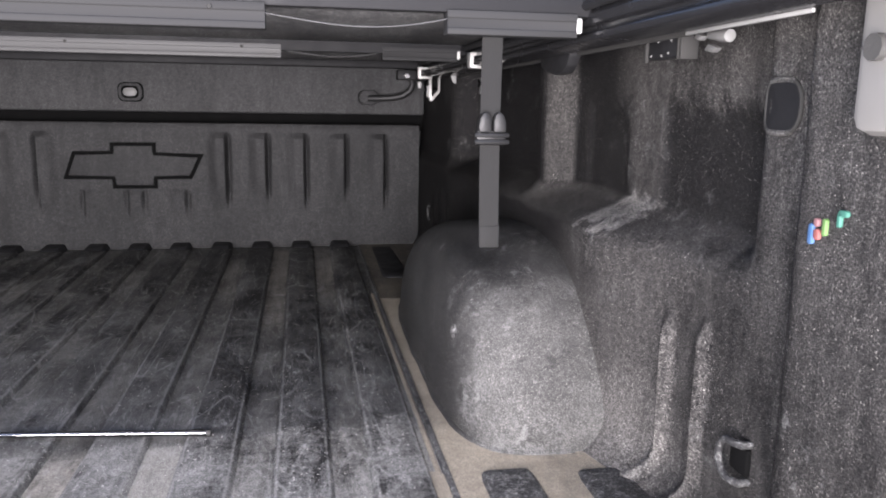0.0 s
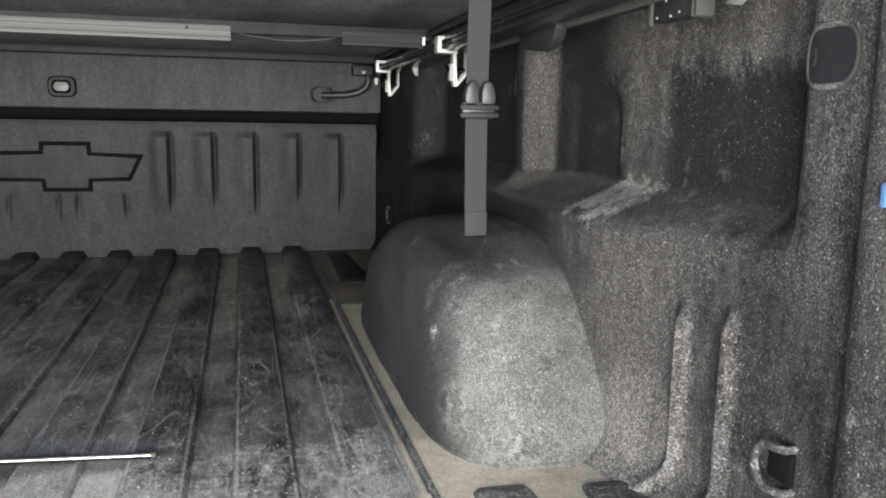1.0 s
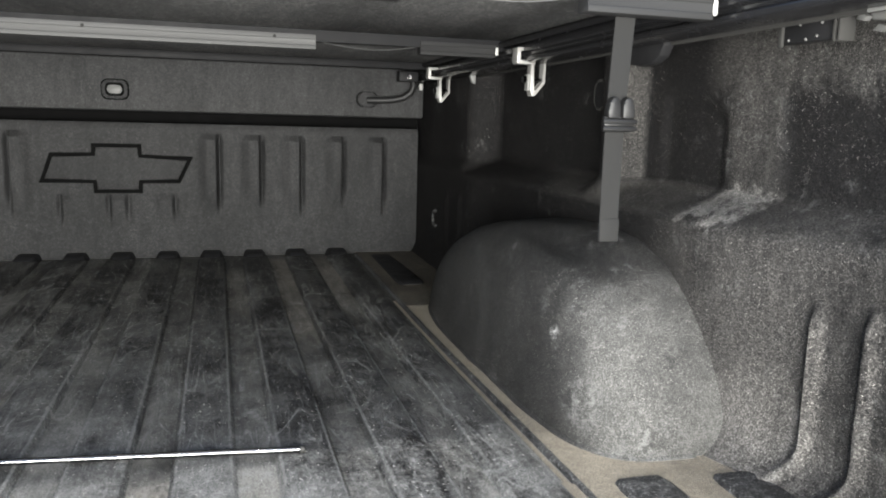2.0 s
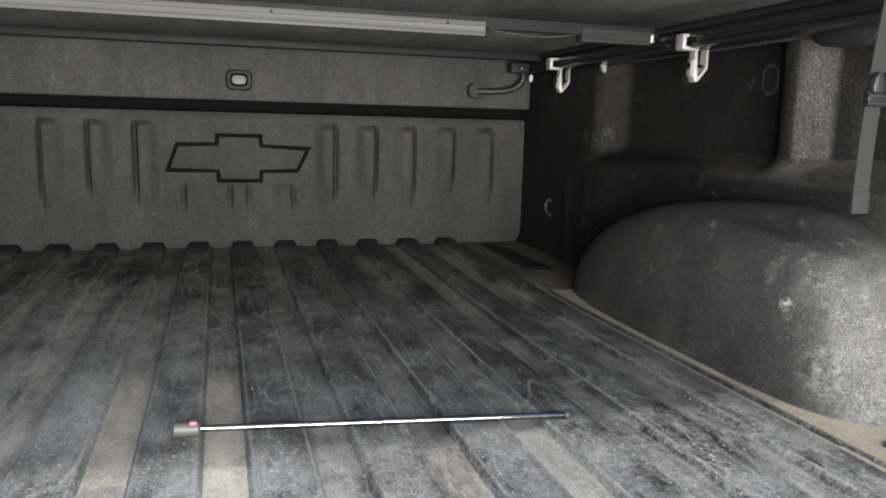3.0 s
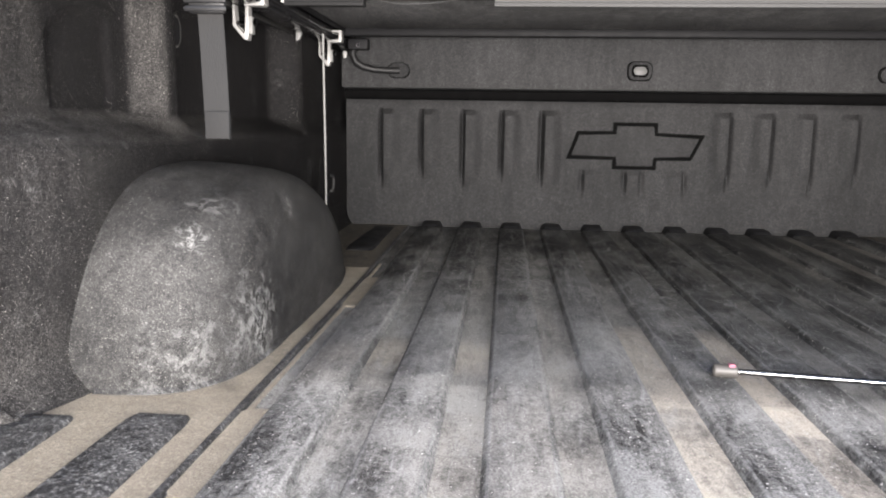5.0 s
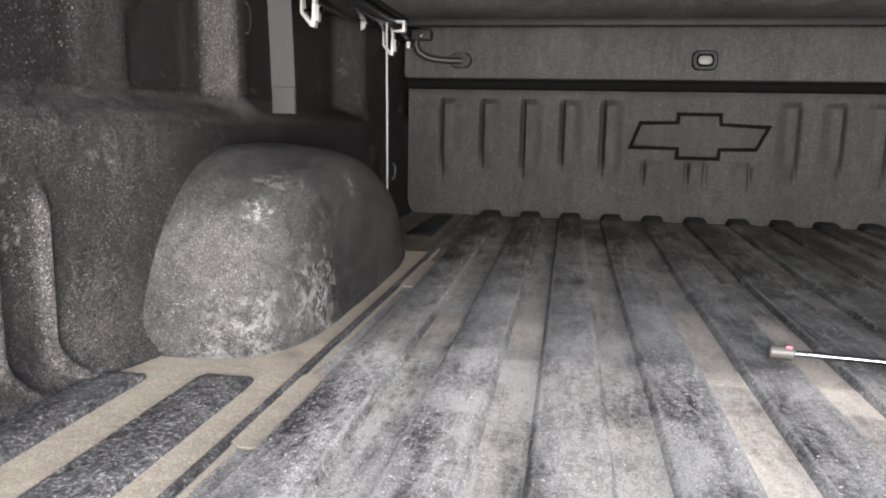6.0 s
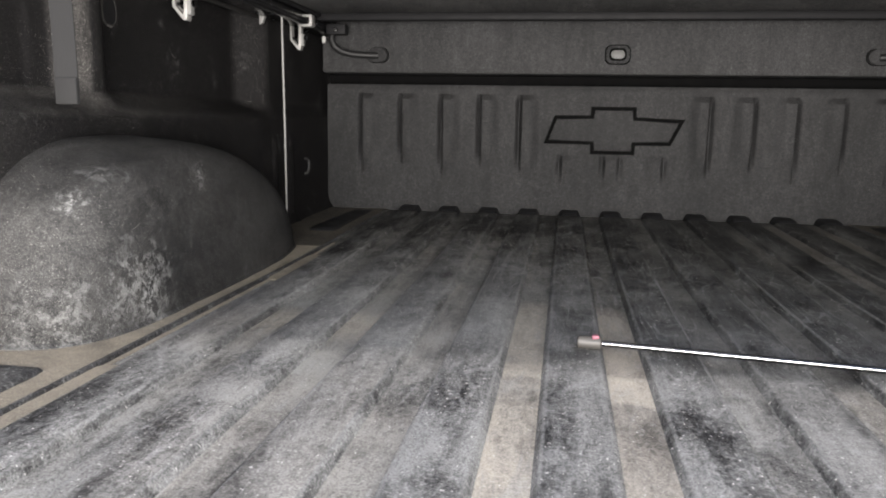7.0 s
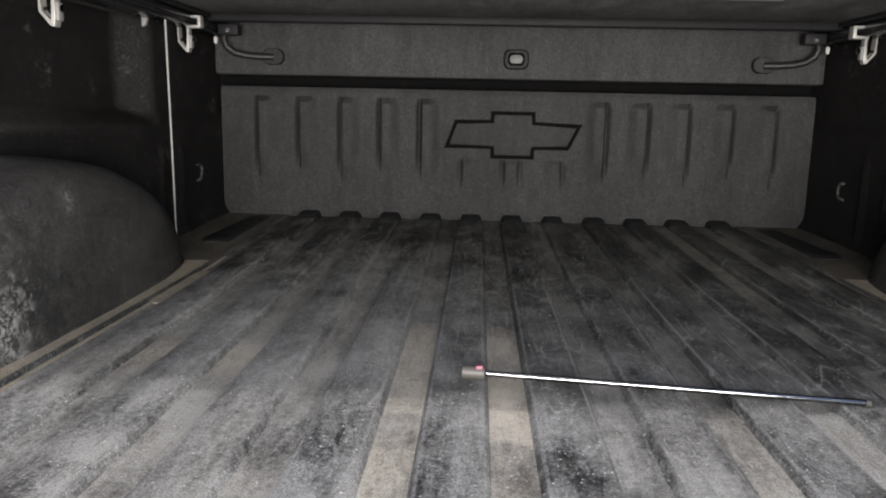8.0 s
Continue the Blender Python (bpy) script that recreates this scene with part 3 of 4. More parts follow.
YS = np.concatenate([np.arange(TAIL, 0.68, 0.008), np.arange(0.68, 0.86, 0.0035), np.arange(0.86, 1.4, 0.008), np.arange(1.4, HEAD + 0.001, 0.014)])
ZS = np.linspace(-0.02, 0.53, 66)
for s, name in ((1, "wall_east"), (-1, "wall_west")):
    bm, grid = sheet(YS, ZS, lambda y, z: (s * (wall_x(y, z) + 0.0012 * noise.noise((y * 9, z * 9, s * 3))), y, z))
    back = [[bm.verts.new((s * 1.06, y, z)) for z in (ZS[0], ZS[-1])] for y in (YS[0], YS[-1])]
    bm.faces.new((back[0][0], back[0][1], back[1][1], back[1][0]))
    bm.faces.new([g[-1] for g in grid] + [back[1][1], back[0][1]])
    bm.faces.new([g[0] for g in grid] + [back[1][0], back[0][0]])
    bm.faces.new(list(grid[0]) + [back[0][1], back[0][0]])
    bm.faces.new(list(grid[-1]) + [back[1][1], back[1][0]])
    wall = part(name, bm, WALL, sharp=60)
    tagged(wall, "black coated inner bed side with ledge and pressed pockets", "wall", kind="structure")
    lo, hi = sorted((s * 0.838, s * 1.0))
    part("bed_rail", box(lo, hi, TAIL, HEAD, 0.522, 0.56, 0.006), MATT, wall, "black bed rail flange")
    lo, hi = sorted((s * 0.856, s * 0.862))
    part("rail_lip", box(lo, hi, 0.62, HEAD - 0.1, 0.508, 0.524, 0.002), LIP, wall, "dusty hanging lip of the bed rail")
    # oval pockets with a dusty rim
    for y0, z0, w, h in ((0.633, 0.438, 0.056, 0.045), (1.385, 0.452, 0.040, 0.050)):
        ring_pts = [(s * (wall_x(y0 + a, z0 + b) - 0.001), y0 + a, z0 + b) for a, b in oval(0, 0, w, h, 0.019, 5)]
        pocket = part("pocket_rim", tube(ring_pts, 0.0020, 8, closed=True), LIP, wall, "dull rim of an oval pocket")
        bm = bmesh.new()
        rings = [[bm.verts.new((s * (wall_x(y0 + a, z0 + b) + back), y0 + a, z0 + b)) for a, b in oval(0, 0, w - 0.001, h - 0.001, 0.018, 5)] for back in (-0.0018, 0.008)]
        mid_point = bm.verts.new((s * (wall_x(y0, z0) - 0.0022), y0, z0))
        for i in range(len(rings[0])):
            j = (i + 1) % len(rings[0])
            bm.faces.new((rings[0][i], rings[0][j], rings[1][j], rings[1][i]))
            bm.faces.new((rings[0][i], rings[0][j], mid_point))
        part("pocket_plug", bm, MATT, pocket, "dusty black oval plug")
        for end in (-1, 1):
            arc = [(s * (wall_x(y0 + a, z0 + b) - 0.001), y0 + a, z0 + b) for a, b in oval(0, 0, w, h, 0.019, 5) if b * end > 0.38 * h]
            part("pocket_dust", tube(arc, [0.0008] + [0.0026] * (len(arc) - 2) + [0.0008], 8), RIBWEAR, pocket, "dust lying on the rim")

# grey painted jamb at the tail of the east wall
jamb = part("door_jamb", box(0.838, 0.99, TAIL + 0.01, 0.500, 0.418, 0.519, 0.012), JAMB, bpy.data.objects["wall_east"], "pale grey painted tail post corner")
part("jamb_bolt", tube([(0.832, 0.475, 0.475), (0.842, 0.475, 0.475)], 0.009, 10), ZINC, jamb, "dull bolt head")

# ---- setting: front wall ----
front = part("wall_north", box(-1.0, 1.0, HEAD, HEAD + 0.05, -0.075, 0.56, 0), FRONT)
tagged(front, "charcoal coated front wall of the truck bed", "wall", kind="structure")
FLUTES = [0.02, 0.139, 0.256, 0.369, 0.480, 0.598, 0.715]


def panel_y(x, z):
    """The lower front panel: upright flutes that run out towards the bottom."""
    a = abs(x)
    rise = 0.0
    for c in FLUTES:
        d = a - c
        near = c < 0.2
        cut = 1 - step(0.175, 0.190, z) if near else 1.0
        fold = step(-0.060, -0.022, d) * (1 - step(-0.005, 0.002, d)) * 0.019 - 0.020 * math.exp(-(((d - 0.005) / 0.0058) ** 2))
        rise += cut * (0.6 if near else 1.0) * fold
    foot = (0.09 if a < 0.2 else 0.125) + 0.015 * math.sin(a * 23)
    run = step(foot, foot + 0.09, z) * (1 - step(0.335, 0.356, z))
    top = 0.006 * step(0.365, 0.378, z)
    return 2.336 - rise * run + top


pxs, pzs = np.linspace(-0.82, 0.82, 660), np.linspace(0.004, 0.378, 46)


def panel_at(x, z):
    inset = 0.0
    if z < 0.06:
        inset = 0.06 - math.sqrt(max(0.0, 0.06 ** 2 - (0.06 - z) ** 2))
    return (x * (0.82 - inset) / 0.82, panel_y(x, z), z)


bm, grid = sheet(pxs, pzs, panel_at)
rim = [g[0] for g in grid] + grid[-1][1:] + [g[-1] for g in reversed(grid[:-1])] + list(reversed(grid[0][1:-1]))
rear = [bm.verts.new((v.co.x, HEAD + 0.002, v.co.z)) for v in rim]
for i in range(len(rim)):
    j = (i + 1) % len(rim)
    bm.faces.new((rim[i], rim[j], rear[j], rear[i]))
part("lower_panel", bm, FRONT, front, "fluted charcoal panel", 40)
part("upper_panel", box(-0.835, 0.835, 2.332, HEAD + 0.002, 0.409, 0.562, 0.009), UPPER, front, "plain charcoal upper panel")

BOW = [(-0.188, 0.220), (-0.160, 0.297), (-0.060, 0.297), (-0.060, 0.322), (0.061, 0.322), (0.061, 0.294), (0.191, 0.290), (0.157, 0.220), (0.061, 0.220), (0.061, 0.193), (-0.058, 0.193), (-0.058, 0.220)]


def grown(points, d):
    out = []
    n = len(points)
    for i in range(n):
        p, a, b = Vector(points[i]), Vector(points[i - 1]), Vector(points[(i + 1) % n])
        e, f = (p - a).normalized(), (b - p).normalized()
        ne, nf = Vector((-e.y, e.x)), Vector((-f.y, f.x))
        k = (ne + nf) / (1 + ne.dot(nf))
        out.append(tuple(p + k * d))
    return out


# the shade of the emblem's groove is put in as a black outline
emblem = part("emblem", prism(grown(BOW, 0.001), "y", 2.331, 2.352, 0.0008), GAP, front, "black outline painted as shade of the emblem groove")
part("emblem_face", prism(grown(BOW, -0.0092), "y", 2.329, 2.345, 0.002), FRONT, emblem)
# black sheet painted for the shade between the two panels
part("gap_shade", box(-0.86, 0.86, 2.43, HEAD + 0.002, 0.36, 0.44, 0), GAP, front, "black sheet painted as shade in the gap between the panels")
# ring and slot of the latch carry their shade as near-black colour
part("latch_ring_shade", prism(oval(0.003, 0.463, 0.069, 0.054, 0.018), "y", 2.3305, 2.336, 0.0005), GAP, front, "black ring painted as shade of a rebate")
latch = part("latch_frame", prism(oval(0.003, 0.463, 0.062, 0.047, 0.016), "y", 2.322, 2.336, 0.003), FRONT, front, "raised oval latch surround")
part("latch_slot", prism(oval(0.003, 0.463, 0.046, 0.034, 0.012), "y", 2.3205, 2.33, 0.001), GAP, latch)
part("latch_button", prism(oval(0.003, 0.463, 0.036, 0.022, 0.010), "y", 2.3185, 2.33, 0.002), BUTTON, latch, "pale oval insert")


# ---- wheel arches ----
def wheel_arch(s):
    a, c, y0, x0 = 0.146, 0.246, 1.20, 0.806 if s > 0 else 0.811
    bm = bmesh.new()
    grid = []
    nphi, nel = 64, 34
    for i in range(nphi + 1):
        phi = math.pi * i / nphi
        row = []
        for j in range(nel + 1):
            el = math.pi / 2 * j / nel
            d = (math.sin(phi) * math.cos(el), -math.cos(phi) * math.cos(el), math.sin(el))
            b = (0.303 if s > 0 else 0.284) if d[1] < 0 else 0.56
            p = 2.0 + 0.6 * step(0.35, -0.35, d[1])
            lo, hi = 0.0, 2.0
            for _ in range(30):
                r = (lo + hi) / 2
                f = abs(r * d[0] / a) ** 4 + (abs(r * d[1] / b) ** p + abs(r * d[2] / c) ** p) ** (4 / p)
                lo, hi = (r, hi) if f < 1 else (lo, r)
            x, y, z = lo * d[0], y0 + lo * d[1], lo * d[2]
            z -= 0.020 * math.exp(-(((x - 0.07) / 0.04) ** 2 + ((y - 1.12) / 0.13) ** 2)) * step(0.14, 0.23, z)
            flare = (1 - x / a) * max(0.0, -d[1])
            y += flare * (0.035 * (z / c) ** 2 - 0.004 * max(0.0, 1 - z / c) ** 1.5)
            w = 0.002 * noise.noise((x * 14 + s, y * 14, z * 14))
            row.append(bm.verts.new((s * (x0 - x + w), y + w, z + w)))
        grid.append(row)
    # carry both ends on into the side wall; the near end sweeps out in a hollow curve
    first, last = grid[0], grid[-1]
    for out, back in ((0.018, -0.002), (0.036, -0.002), (0.054, 0.0), (0.09, 0.008)):
        grid.insert(0, [bm.verts.new((v.co.x + s * out, v.co.y - back * (1 - v.co.z / c) + 0.4 * out * v.co.z / c, v.co.z)) for v in first])
    grid.append([bm.verts.new((v.co.x + s * 0.09, v.co.y + 0.03, v.co.z)) for v in last])
    for i in range(len(grid) - 1):
        for j in range(nel):
            bm.faces.new((grid[i][j], grid[i + 1][j], grid[i + 1][j + 1], grid[i][j + 1]))
    foot = [(row[0].co.x, row[0].co.y) for row in grid[4:-2]]
    bmesh.ops.remove_doubles(bm, verts=bm.verts, dist=1e-5)
    return bm, foot


def flange_mesh(foot, s):
    """A flat welded lip round the foot of the arch."""
    bm = bmesh.new()
    rows = []
    for i, (x, y) in enumerate(foot):
        ahead, behind = Vector(foot[min(i + 1, len(foot) - 1)]), Vector(foot[max(i - 1, 0)])
        d = (ahead - behind).normalized()
        n = Vector((d.y, -d.x)) * -s
        z = lie(y)
        rows.append([bm.verts.new((x + n.x * u, y + n.y * u, z + h)) for u, h in ((-0.006, 0.001), (-0.006, 0.012), (0.001, 0.0075), (0.003, 0.005), (0.0045, 0.001))])
    for a, b in zip(rows, rows[1:]):
        for k in range(4):
            bm.faces.new((a[k], a[k + 1], b[k + 1], b[k]))
    return bm


for s in (-1, 1):
    arch = thing("wheel_arch", "rounded black coated wheel arch dulled by pale dust", "wheel arch", (s * 0.75, 1.2, 0), "wheel arches of the bed")
    inv = Matrix.Translation((-s * 0.75, -1.2, 0))
    dome_mesh, foot = wheel_arch(s)
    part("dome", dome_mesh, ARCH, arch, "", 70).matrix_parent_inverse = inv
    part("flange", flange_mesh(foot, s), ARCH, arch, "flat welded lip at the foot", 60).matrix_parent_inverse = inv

# ---- folding cover ----
cover = thing("tonneau_cover", "black hard folding bed cover with a pebbled underside", "bed cover", (0, TAIL, 0.55))


def under(name, bm, material, label="", parent=None):
    ob = part(name, bm, material, parent or cover, label)
    if parent is None:
        ob.matrix_parent_inverse = Matrix.Translation((0, -TAIL, -0.55))
    return ob


for y0, y1 in ((0.915, 1.588), (1.618, HEAD + 0.03)):
    under("panel", box(-0.87, 0.87, y0, y1, 0.557, 0.585, 0.004), COVER, "pebbled black cover panel")
for y0, y1 in ((0.890, 0.916), (1.587, 1.619)):
    under("hinge", box(-0.87, 0.87, y0 + 0.012, y1 + 0.004, 0.538, 0.583, 0.002), MATT, "black rubber hinge")
under("front_seal", box(-0.84, 0.84, 2.19, 2.225, 0.538, 0.558, 0.005), MATT, "black front seal")


def bar_profile(y, z0, z1):
    h = z1 - z0
    return [(y - 0.002, z0), (y - 0.002, z0 + 0.25 * h), (y, z0 + 0.28 * h), (y, z0 + 0.66 * h), (y - 0.002, z0 + 0.7 * h), (y - 0.002, z1), (y + 0.024, z1), (y + 0.024, z0)]


for y, z0, z1 in ((0.898, 0.513, 0.540), (1.598, 0.524, 0.550)):
    crossbar = under("crossbar", prism(bar_profile(y, z0, z1), "x", -0.388, 0.434, 0.0006), ALU if y > 1 else BARGREY, "grey aluminium crossbar")
    for x in ((0.041, 0.36, -0.31) if y > 1 else (0.377, -0.33)):
        part("screw", tube([(x, y - 0.0015, z1 - 0.006), (x, y - 0.0035, z1 - 0.006)], [0.0032, 0.0024], 10), LIP, crossbar, "small dark screw head")
    for s in (-1, 1):
        lo, hi = sorted((s * 0.633, s * 0.785))
        side = under("latch_bar", prism(bar_profile(y, z0 + 0.001, z1), "x", lo, hi, 0.0006), BARGREY, "dark grey latch bar")
        tip0, tip1 = sorted((s * 0.785, s * 0.792))
        part("latch_tip", box(tip0, tip1, y, y + 0.02, z0 + 0.006, z1 - 0.004, 0.002), WHITE, side, "white latch tip")
        pts = [(s * (0.42 + 0.22 * k / 10), y + 0.006, z1 - 0.008 - 0.016 * math.sin(math.pi * k / 10) * (0.6 + 0.4 * k / 10)) for k in range(11)]
        under("pull_cable", tube(pts, 0.0006, 6), ALU, "thin steel pull cable")

# ---- side rails and clamps ----
for s in (-1, 1):
    rail = thing("side_rail", "glossy black cover rail along the bed side", "rail", (s * 0.81, TAIL, 0.5), "cover rails")
    inv = Matrix.Translation((-s * 0.81, -TAIL, -0.5))
    prof = [(s * 0.800, 0.540), (s * 0.800, 0.530), (s * 0.806, 0.528), (s * 0.806, 0.522), (s * 0.802, 0.520), (s * 0.802, 0.512), (s * 0.836, 0.508), (s * 0.836, 0.540), (s * 0.826, 0.556), (s * 0.806, 0.556)]
    bm = prism([(p[0], p[1]) for p in prof], "y", TAIL + 0.02, HEAD - 0.02, 0.0015)
    part("rail_body", bm, BLACK, rail).matrix_parent_inverse = inv
    part("seal", tube([(s * 0.797, y, 0.551) for y in np.linspace(TAIL + 0.02, HEAD - 0.03, 14)], 0.006, 8), MATT, rail, "black rubber seal").matrix_parent_inverse = inv


def clamp(s):
    """An aluminium rail clamp: upper hook, lower jaw, bolt."""
    c = thing("rail_clamp", "cast aluminium clamp bolted under the black rail", "clamp", (0, 0, 0), "rail clamps")
    hook = [(0.0, 0.051), (0.032, 0.051), (0.032, 0.046), (0.0055, 0.046), (0.0055, 0.027), (0.037, 0.027), (0.037, 0.0215), (0.003, 0.0215), (0.0, 0.0245)]
    part("hook", prism([(s * x, z) for x, z in hook], "y", -0.013, 0.013, 0.0012), CAST, c)
    jaw = [(0.0300, 0.0235), (0.0300, -0.024), (0.0325, -0.036), (0.039, -0.036), (0.0590, -0.012), (0.0590, 0.024), (0.0545, 0.024), (0.0545, -0.0105), (0.0385, -0.0285), (0.0360, -0.022), (0.0360, 0.0235)]
    part("jaw", prism([(s * x, z) for x, z in jaw], "y", -0.010, 0.010, 0.001), CAST, c)
    part("tongue", box(*sorted((s * 0.0245, s * 0.0305)), -0.008, 0.008, -0.026, 0.004, 0.001), LATCH, c, "grey pressed tongue")
    part("bolt", tube([(s * x, 0, -0.006) for x in (0.018, 0.023, 0.0231, 0.056)], [0.007, 0.007, 0.0035, 0.0035], 8), STEEL, c, "steel bolt")
    return c


for s in (-1, 1):
    master = clamp(s)
    master.location = (s * 0.776, 2.08, 0.486)
    copy_thing(master, pose(s * 0.788, 1.50, 0.486))


# ---- straps ----
def strap(s, x, y, low, lean, zb, tilt):
    st = thing("hanging_strap", "grey webbing strap with black buckle hanging from the cover", "strap", (x, y, 0.55), "hanging straps")
    inv = Matrix.Translation((-x, -y, -0.55))
    zs = np.linspace(0.555, low, 24)
    w = 0.0125

    def sway(z):
        t = (0.555 - z) / (0.555 - low)
        return 0.006 * math.sin(3.2 * t) - lean * t

    bm = bmesh.new()
    rows = [[bm.verts.new((x + dx + tilt * (z - low), y + sway(z) + dy, z)) for dx, dy in ((-w, 0), (w, 0.002), (w, 0.0035), (-w, 0.0015))] for z in zs]
    for a, b in zip(rows, rows[1:]):
        for k in range(4):
            bm.faces.new((a[k], a[(k + 1) % 4], b[(k + 1) % 4], b[k]))
    bm.faces.new(rows[0])
    bm.faces.new(rows[-1])
    part("webbing", bm, WEB, st, "", 50).matrix_parent_inverse = inv
    zt = low
    part("end_tab", box(x - w + 0.0002, x + w - 0.0002, y + sway(low) - 0.0015, y + sway(low) + 0.0045, zt - 0.001, zt + 0.026, 0.0008), WEB, st, "doubled sewn strap end").matrix_parent_inverse = inv
    yb = y + sway(zb) - 0.004
    x += tilt * (zb - low)
    buckle = part("buckle", box(x - 0.0185, x + 0.0185, yb - 0.004, yb + 0.005, zb - 0.019, zb - 0.001, 0.003), BUCKLE, st, "satin black cam buckle")
    buckle.matrix_parent_inverse = inv
    for k in (-1, 1):
        lever = [(0.0012, -0.004), (0.0165, -0.004), (0.0172, 0.004), (0.0155, 0.013), (0.0125, 0.019), (0.0070, 0.021), (0.0032, 0.017), (0.0012, 0.010)]
        part("cam_lever", prism([(x + k * u, zb + v) for u, v in lever], "y", yb - 0.010, yb + 0.003, 0.0030), BUCKLE, buckle)
    for dz in (-0.007, -0.015):
        part("frame_bar", tube([(x - 0.020, yb - 0.005, zb + dz), (x - 0.017, yb - 0.0065, zb + dz), (x + 0.017, yb - 0.0065, zb + dz), (x + 0.020, yb - 0.005, zb + dz)], 0.0028, 8), BUCKLE, buckle, "worn black bar")
    return st


strap(1, 0.699, 0.913, 0.262, -0.032, 0.408, -0.03)
strap(-1, -0.649, 0.885, 0.288, 0.0, 0.428, -0.055)

# ---- corner hoses, rings, small fittings ----
for s in (-1, 1):
    hx = s * 0.668
    hose = thing("corner_hose", "black bent tube fixed in the front corner under the cover", "tube", (s * 0.8, 2.32, 0.46), "corner tubes")
    inv = Matrix.Translation((-s * 0.8, -2.32, -0.46))
    pts = [(s * 0.665, 2.318, 0.457), (s * 0.70, 2.308, 0.457), (s * 0.735, 2.30, 0.459), (s * 0.765, 2.295, 0.466), (s * 0.785, 2.29, 0.480), (s * 0.792, 2.285, 0.500), (s * 0.785, 2.28, 0.520), (s * 0.77, 2.275, 0.535)]
    part("hose", tube(pts, 0.0092, 12), BUCKLE, hose).matrix_parent_inverse = inv
    # black ring painted for the shade round the boss
    part("boss_ring_shade", prism(oval(hx, 0.459, 0.064, 0.044, 0.020), "y", 2.3305, 2.336, 0.0005), GAP, hose, "black ring painted as shade of a rebate").matrix_parent_inverse = inv
    part("boss", prism(oval(hx, 0.459, 0.060, 0.040, 0.018), "y", 2.318, 2.335, 0.005), FRONT, hose, "moulded oval boss").matrix_parent_inverse = inv
    part("bracket", box(*sorted((s * 0.745, s * 0.80)), 2.262, 2.30, 0.510, 0.538, 0.004), MATT, hose).matrix_parent_inverse = inv
    part("screw", tube([(s * 0.772, 2.258, 0.522), (s * 0.772, 2.264, 0.522)], 0.007, 10), STEEL, hose, "bright screw head").matrix_parent_inverse = inv
    tag = part("cable_end", tube([(s * 0.812, 2.28, 0.488), (s * 0.812, 2.28, 0.500), (s * 0.812, 2.28, 0.506)], [0.004, 0.006, 0.004], 8), WHITE)
    tagged(tag, "small white plastic cable end under the rail", "cable end", "cable ends")


def ring(s, y, z, r, thick, x):
    tie = thing("tie_down_ring", "dull metal tie-down loop on the bed wall", "tie-down ring", (s * x, y, z), "tie-down rings")
    pts = [(s * 0.015, -r * 0.75, r), (-s * 0.006, -r * 0.7, r), (-s * 0.009, -r * 0.35, r)] + [(-s * 0.010, r * math.sin(a) * 0.9, r * math.cos(a)) for a in np.linspace(0, math.pi, 13)] + [(-s * 0.009, -r * 0.35, -r), (-s * 0.006, -r * 0.7, -r), (s * 0.015, -r * 0.75, -r)]
    part("loop", tube(pts, thick, 10), PAD, tie)
    # near-black block stands for the shade inside the loop's socket
    part("socket", box(*sorted((-s * 0.001, s * 0.02)), -r * 0.8, r * 0.7, -r * 0.75, r * 0.75, 0.003), GAP, tie, "socket painted near-black for its shade")
    return tie


ring(1, 0.645, 0.108, 0.019, 0.0038, 0.874)
ring(1, 2.135, 0.142, 0.020, 0.004, 0.83)
ring(-1, 2.145, 0.150, 0.020, 0.004, 0.83)

# ---- rod on the floor ----
rod = thing("metal_rod", "slim bright steel rod with grey head lying on the floor", "rod", (-0.10, 1.038, RISE))
inv = Matrix.Translation((0.10, -1.038, -RISE))
a, b = Vector((-0.104, 1.036, RISE + 0.010)), Vector((0.344, 0.995, RISE + 0.0045))
way = (b - a).normalized()
part("shaft", tube([a, a + way * 0.1, b - way * 0.004, b], [0.0037, 0.0037, 0.0037, 0.003], 12), STEEL, rod).matrix_parent_inverse = inv
head = part("head", tube([a - way * 0.001, a + way * 0.001, a + way * 0.026, a + way * 0.028], [0.006, 0.0078, 0.0078, 0.005], 14), HEADGREY, rod, "grey plastic head")
head.matrix_parent_inverse = inv
part("tape", box(a.x + 0.016, a.x + 0.024, a.y - 0.007, a.y + 0.002, a.z + 0.0045, a.z + 0.0095, 0.0012), PINK, head, "scrap of pink tape")
part("tip", tube([b - way * 0.001, b + way * 0.004], 0.0038, 10), ZINC, rod).matrix_parent_inverse = inv

# ---- prop rod hanging at the west wall ----
prop = part("prop_rod", tube([(-0.766, 1.83, 0.50), (-0.765, 1.83, 0.40), (-0.763, 1.83, 0.25), (-0.761, 1.83, 0.004)], 0.0024, 8), LATCH)
tagged(prop, "thin pale metal rod hanging from the rail clamp", "rod")

# ---- fittings under the east rail near the tail ----
strip = part("edge_trim", box(0.836, 0.839, 0.545, 0.735, 0.5045, 0.508, 0.0008), LATCH)
tagged(strip, "thin white edge strip under the rail", "edge strip")
block = part("rail_bracket", box(0.867, 0.885, 0.808, 0.884, 0.490, 0.522, 0.003), MATT)
tagged(block, "black plastic bracket under the bed rail", "bracket")
for y in (0.796, 0.803):
    part("fin", box(0.864, 0.884, y, y + 0.003, 0.487, 0.520, 0.0008), LIP, block, "dull upright fin")
part("back_lip", box(0.864, 0.868, 0.880, 0.887, 0.487, 0.520, 0.001), LIP, block, "dull upright lip")
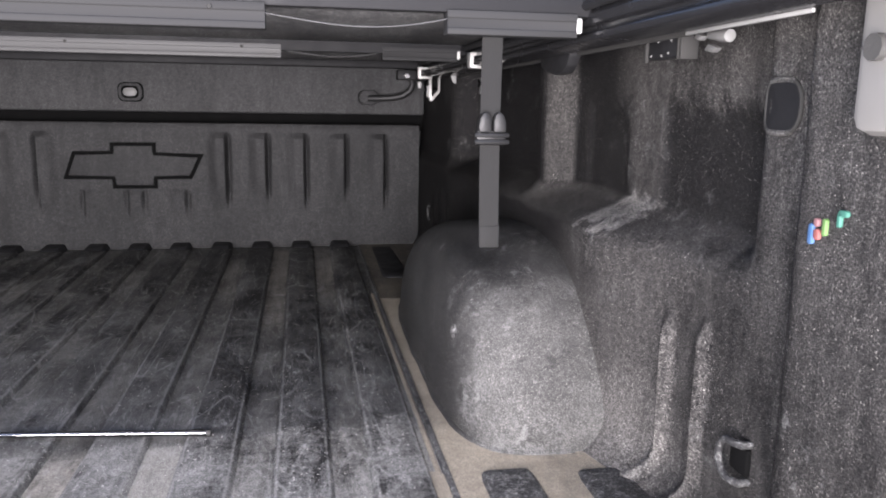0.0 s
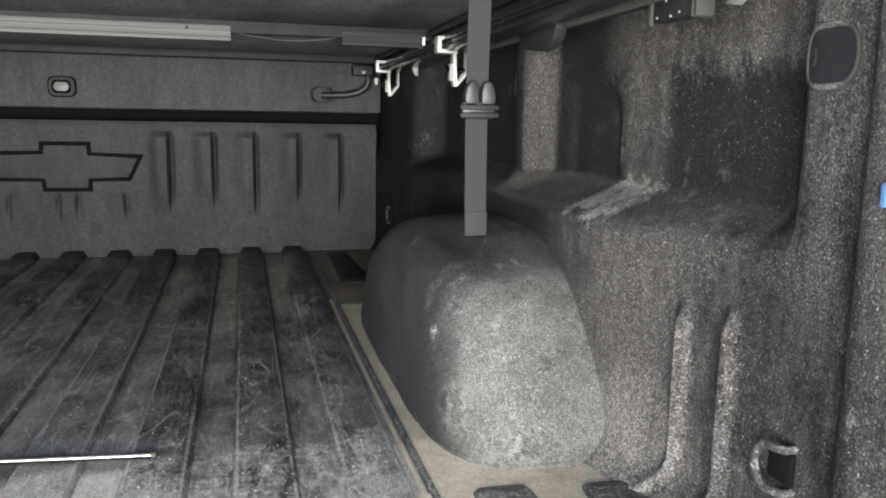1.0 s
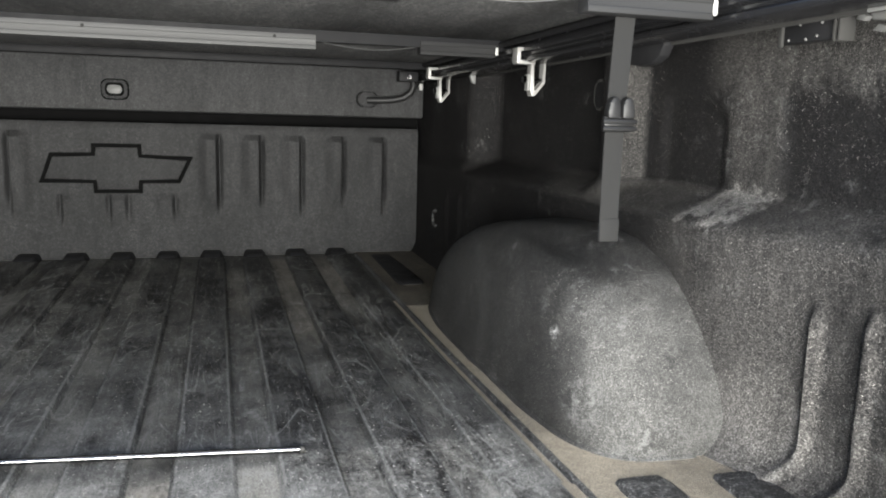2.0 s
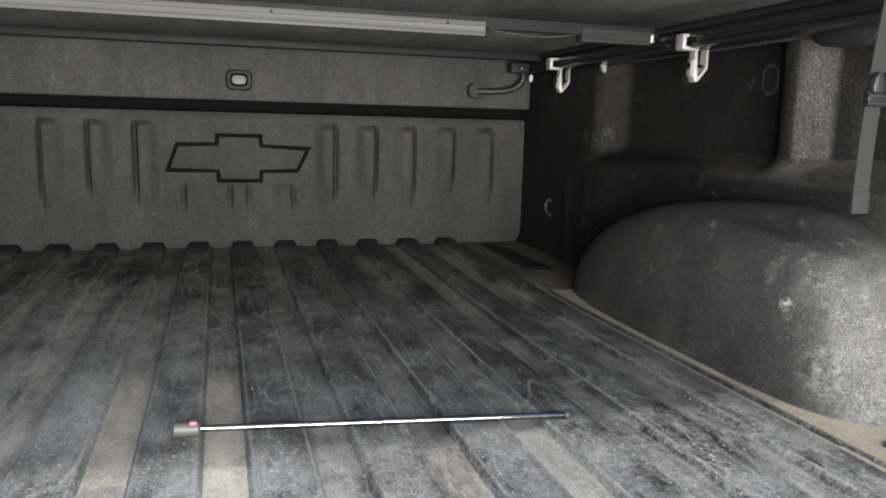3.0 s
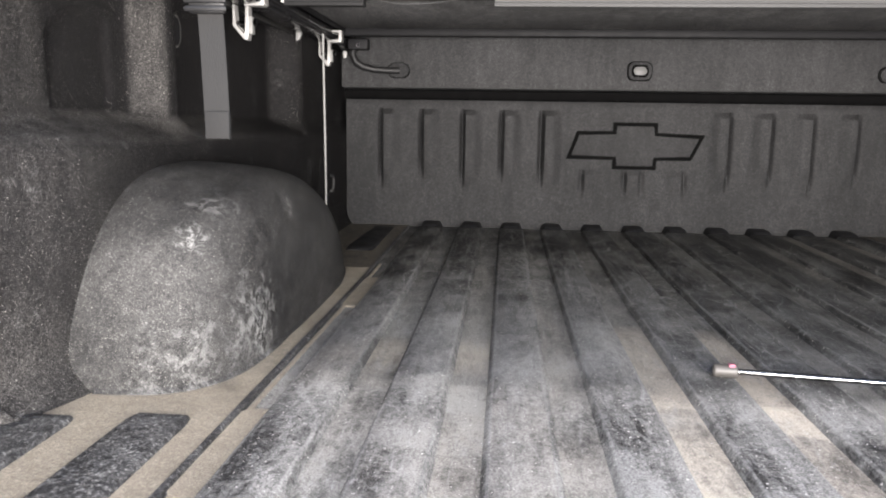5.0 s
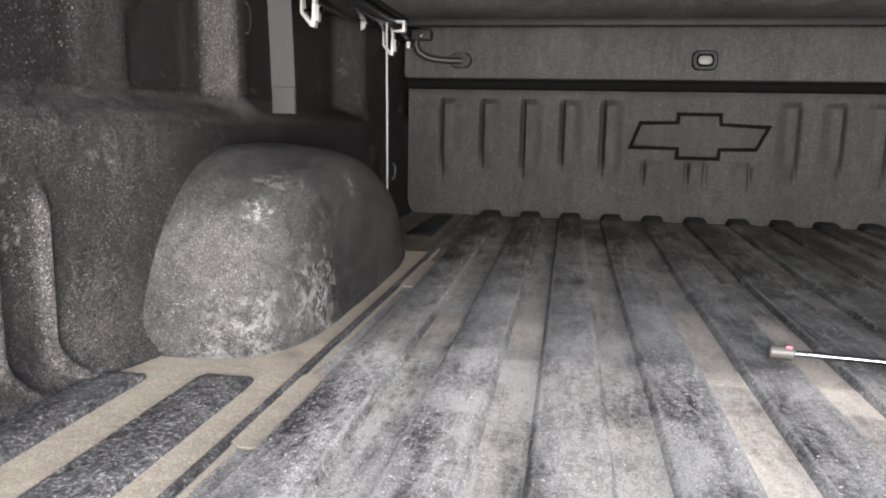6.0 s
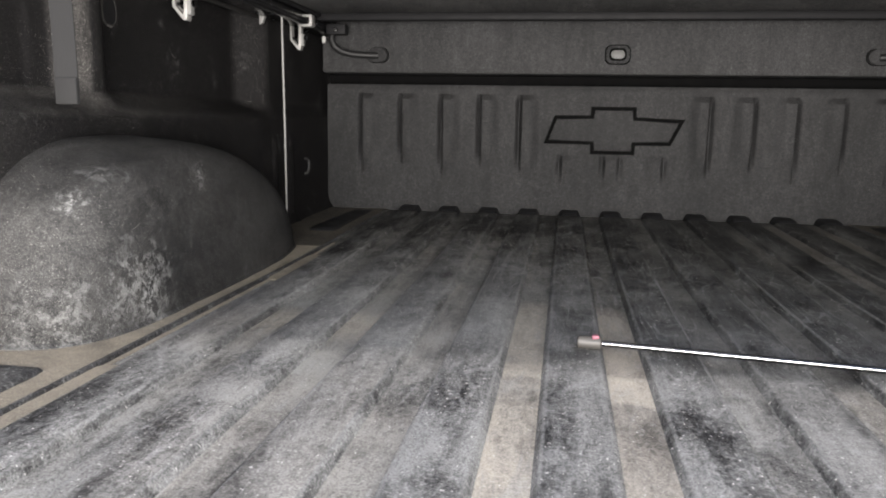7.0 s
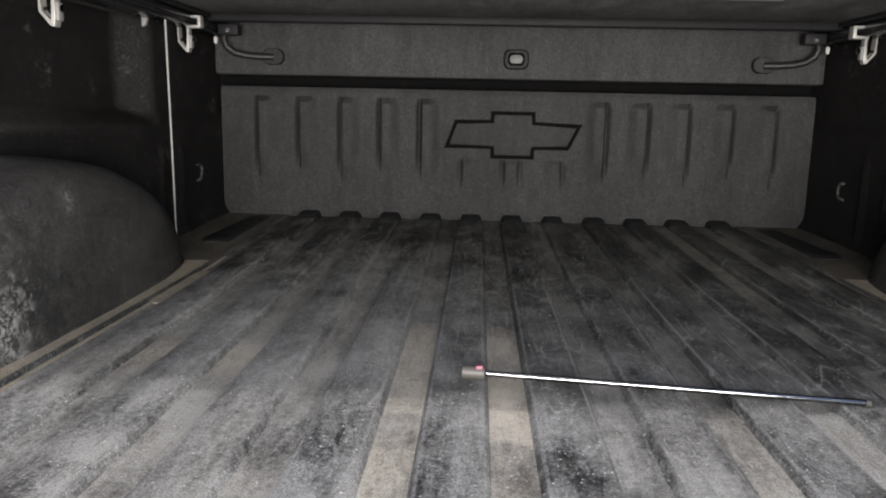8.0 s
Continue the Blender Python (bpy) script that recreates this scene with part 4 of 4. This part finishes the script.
for y, z in ((0.872, 0.494), (0.846, 0.493), (0.856, 0.509), (0.824, 0.508), (0.830, 0.495)):
    part("rivet", tube([(0.8675, y, z), (0.8655, y, z)], [0.0018, 0.0010], 8), BUTTON, block, "worn rivet head")
for y, z, w in ((0.778, 0.508, 0.007), (0.752, 0.4945, 0.011)):
    part("broken_tab", prism([(y - w, z), (y - 0.3 * w, z - 0.004), (y + w, z - 0.001), (y + 0.4 * w, z + 0.005)], "x", 0.872, 0.880, 0.0008), BUTTON, block, "pale broken clip tab")
plug = part("white_plug", tube([(0.885, 0.737, 0.5062), (0.885, 0.7375, 0.5062), (0.885, 0.772, 0.5108), (0.885, 0.775, 0.511)], [0.0045, 0.0062, 0.0062, 0.0045], 14), LATCH)
tagged(plug, "short white plastic plug under the rail", "plug")
for s in (-1, 1):
    pts = [(1.09, 0.522), (1.09, 0.508), (1.10, 0.494), (1.12, 0.485), (1.15, 0.483), (1.20, 0.490), (1.225, 0.502), (1.225, 0.522)]
    flap = part("rail_flap", prism(pts, "x", s * 0.845, s * 0.862, 0.002), MATT)
    tagged(flap, "black rounded flap hanging under the bed rail", "flap", "rail flaps")
    chip = part("white_spacer", prism([(s * x, z) for x, z in ((0.828, 0.511), (0.842, 0.511), (0.842, 0.490), (0.834, 0.494))], "y", 1.885, 1.897, 0.0012), LATCH)
    tagged(chip, "small white spacer tucked under the rail", "spacer", "white spacers")

# ---- worn coloured sticker on the east wall near the tail ----
sticker = thing("sticker", "worn scrap of sticker with blue, red and green shapes", "sticker", (0.855, 0.535, 0.345))
inv = Matrix.Translation((-0.855, -0.535, -0.345))
for hue, colour, y, z, w, h in (("blue", (0.045, 0.10, 0.21), 0.5455, 0.3415, 0.0052, 0.016), ("pink", (0.19, 0.10, 0.105), 0.5400, 0.3510, 0.0052, 0.0066), ("red", (0.19, 0.065, 0.06), 0.5388, 0.3420, 0.0058, 0.0085), ("green", (0.085, 0.16, 0.05), 0.5308, 0.3485, 0.0042, 0.013), ("teal", (0.035, 0.125, 0.095), 0.5120, 0.3612, 0.0090, 0.005), ("teal", (0.035, 0.125, 0.095), 0.5158, 0.3560, 0.0034, 0.0105)):
    ink = bpy.data.materials.get("faded_ink_" + hue) or plain("faded_ink_" + hue, colour, 0.6, 0.0, 300.0, 0.3, 0.35)
    part("shape", prism(oval(y, z, w, h, min(w, h) * 0.45, 4), "x", 0.8530, 0.8580, 0.0004), ink, sticker, hue + " printed shape").matrix_parent_inverse = inv
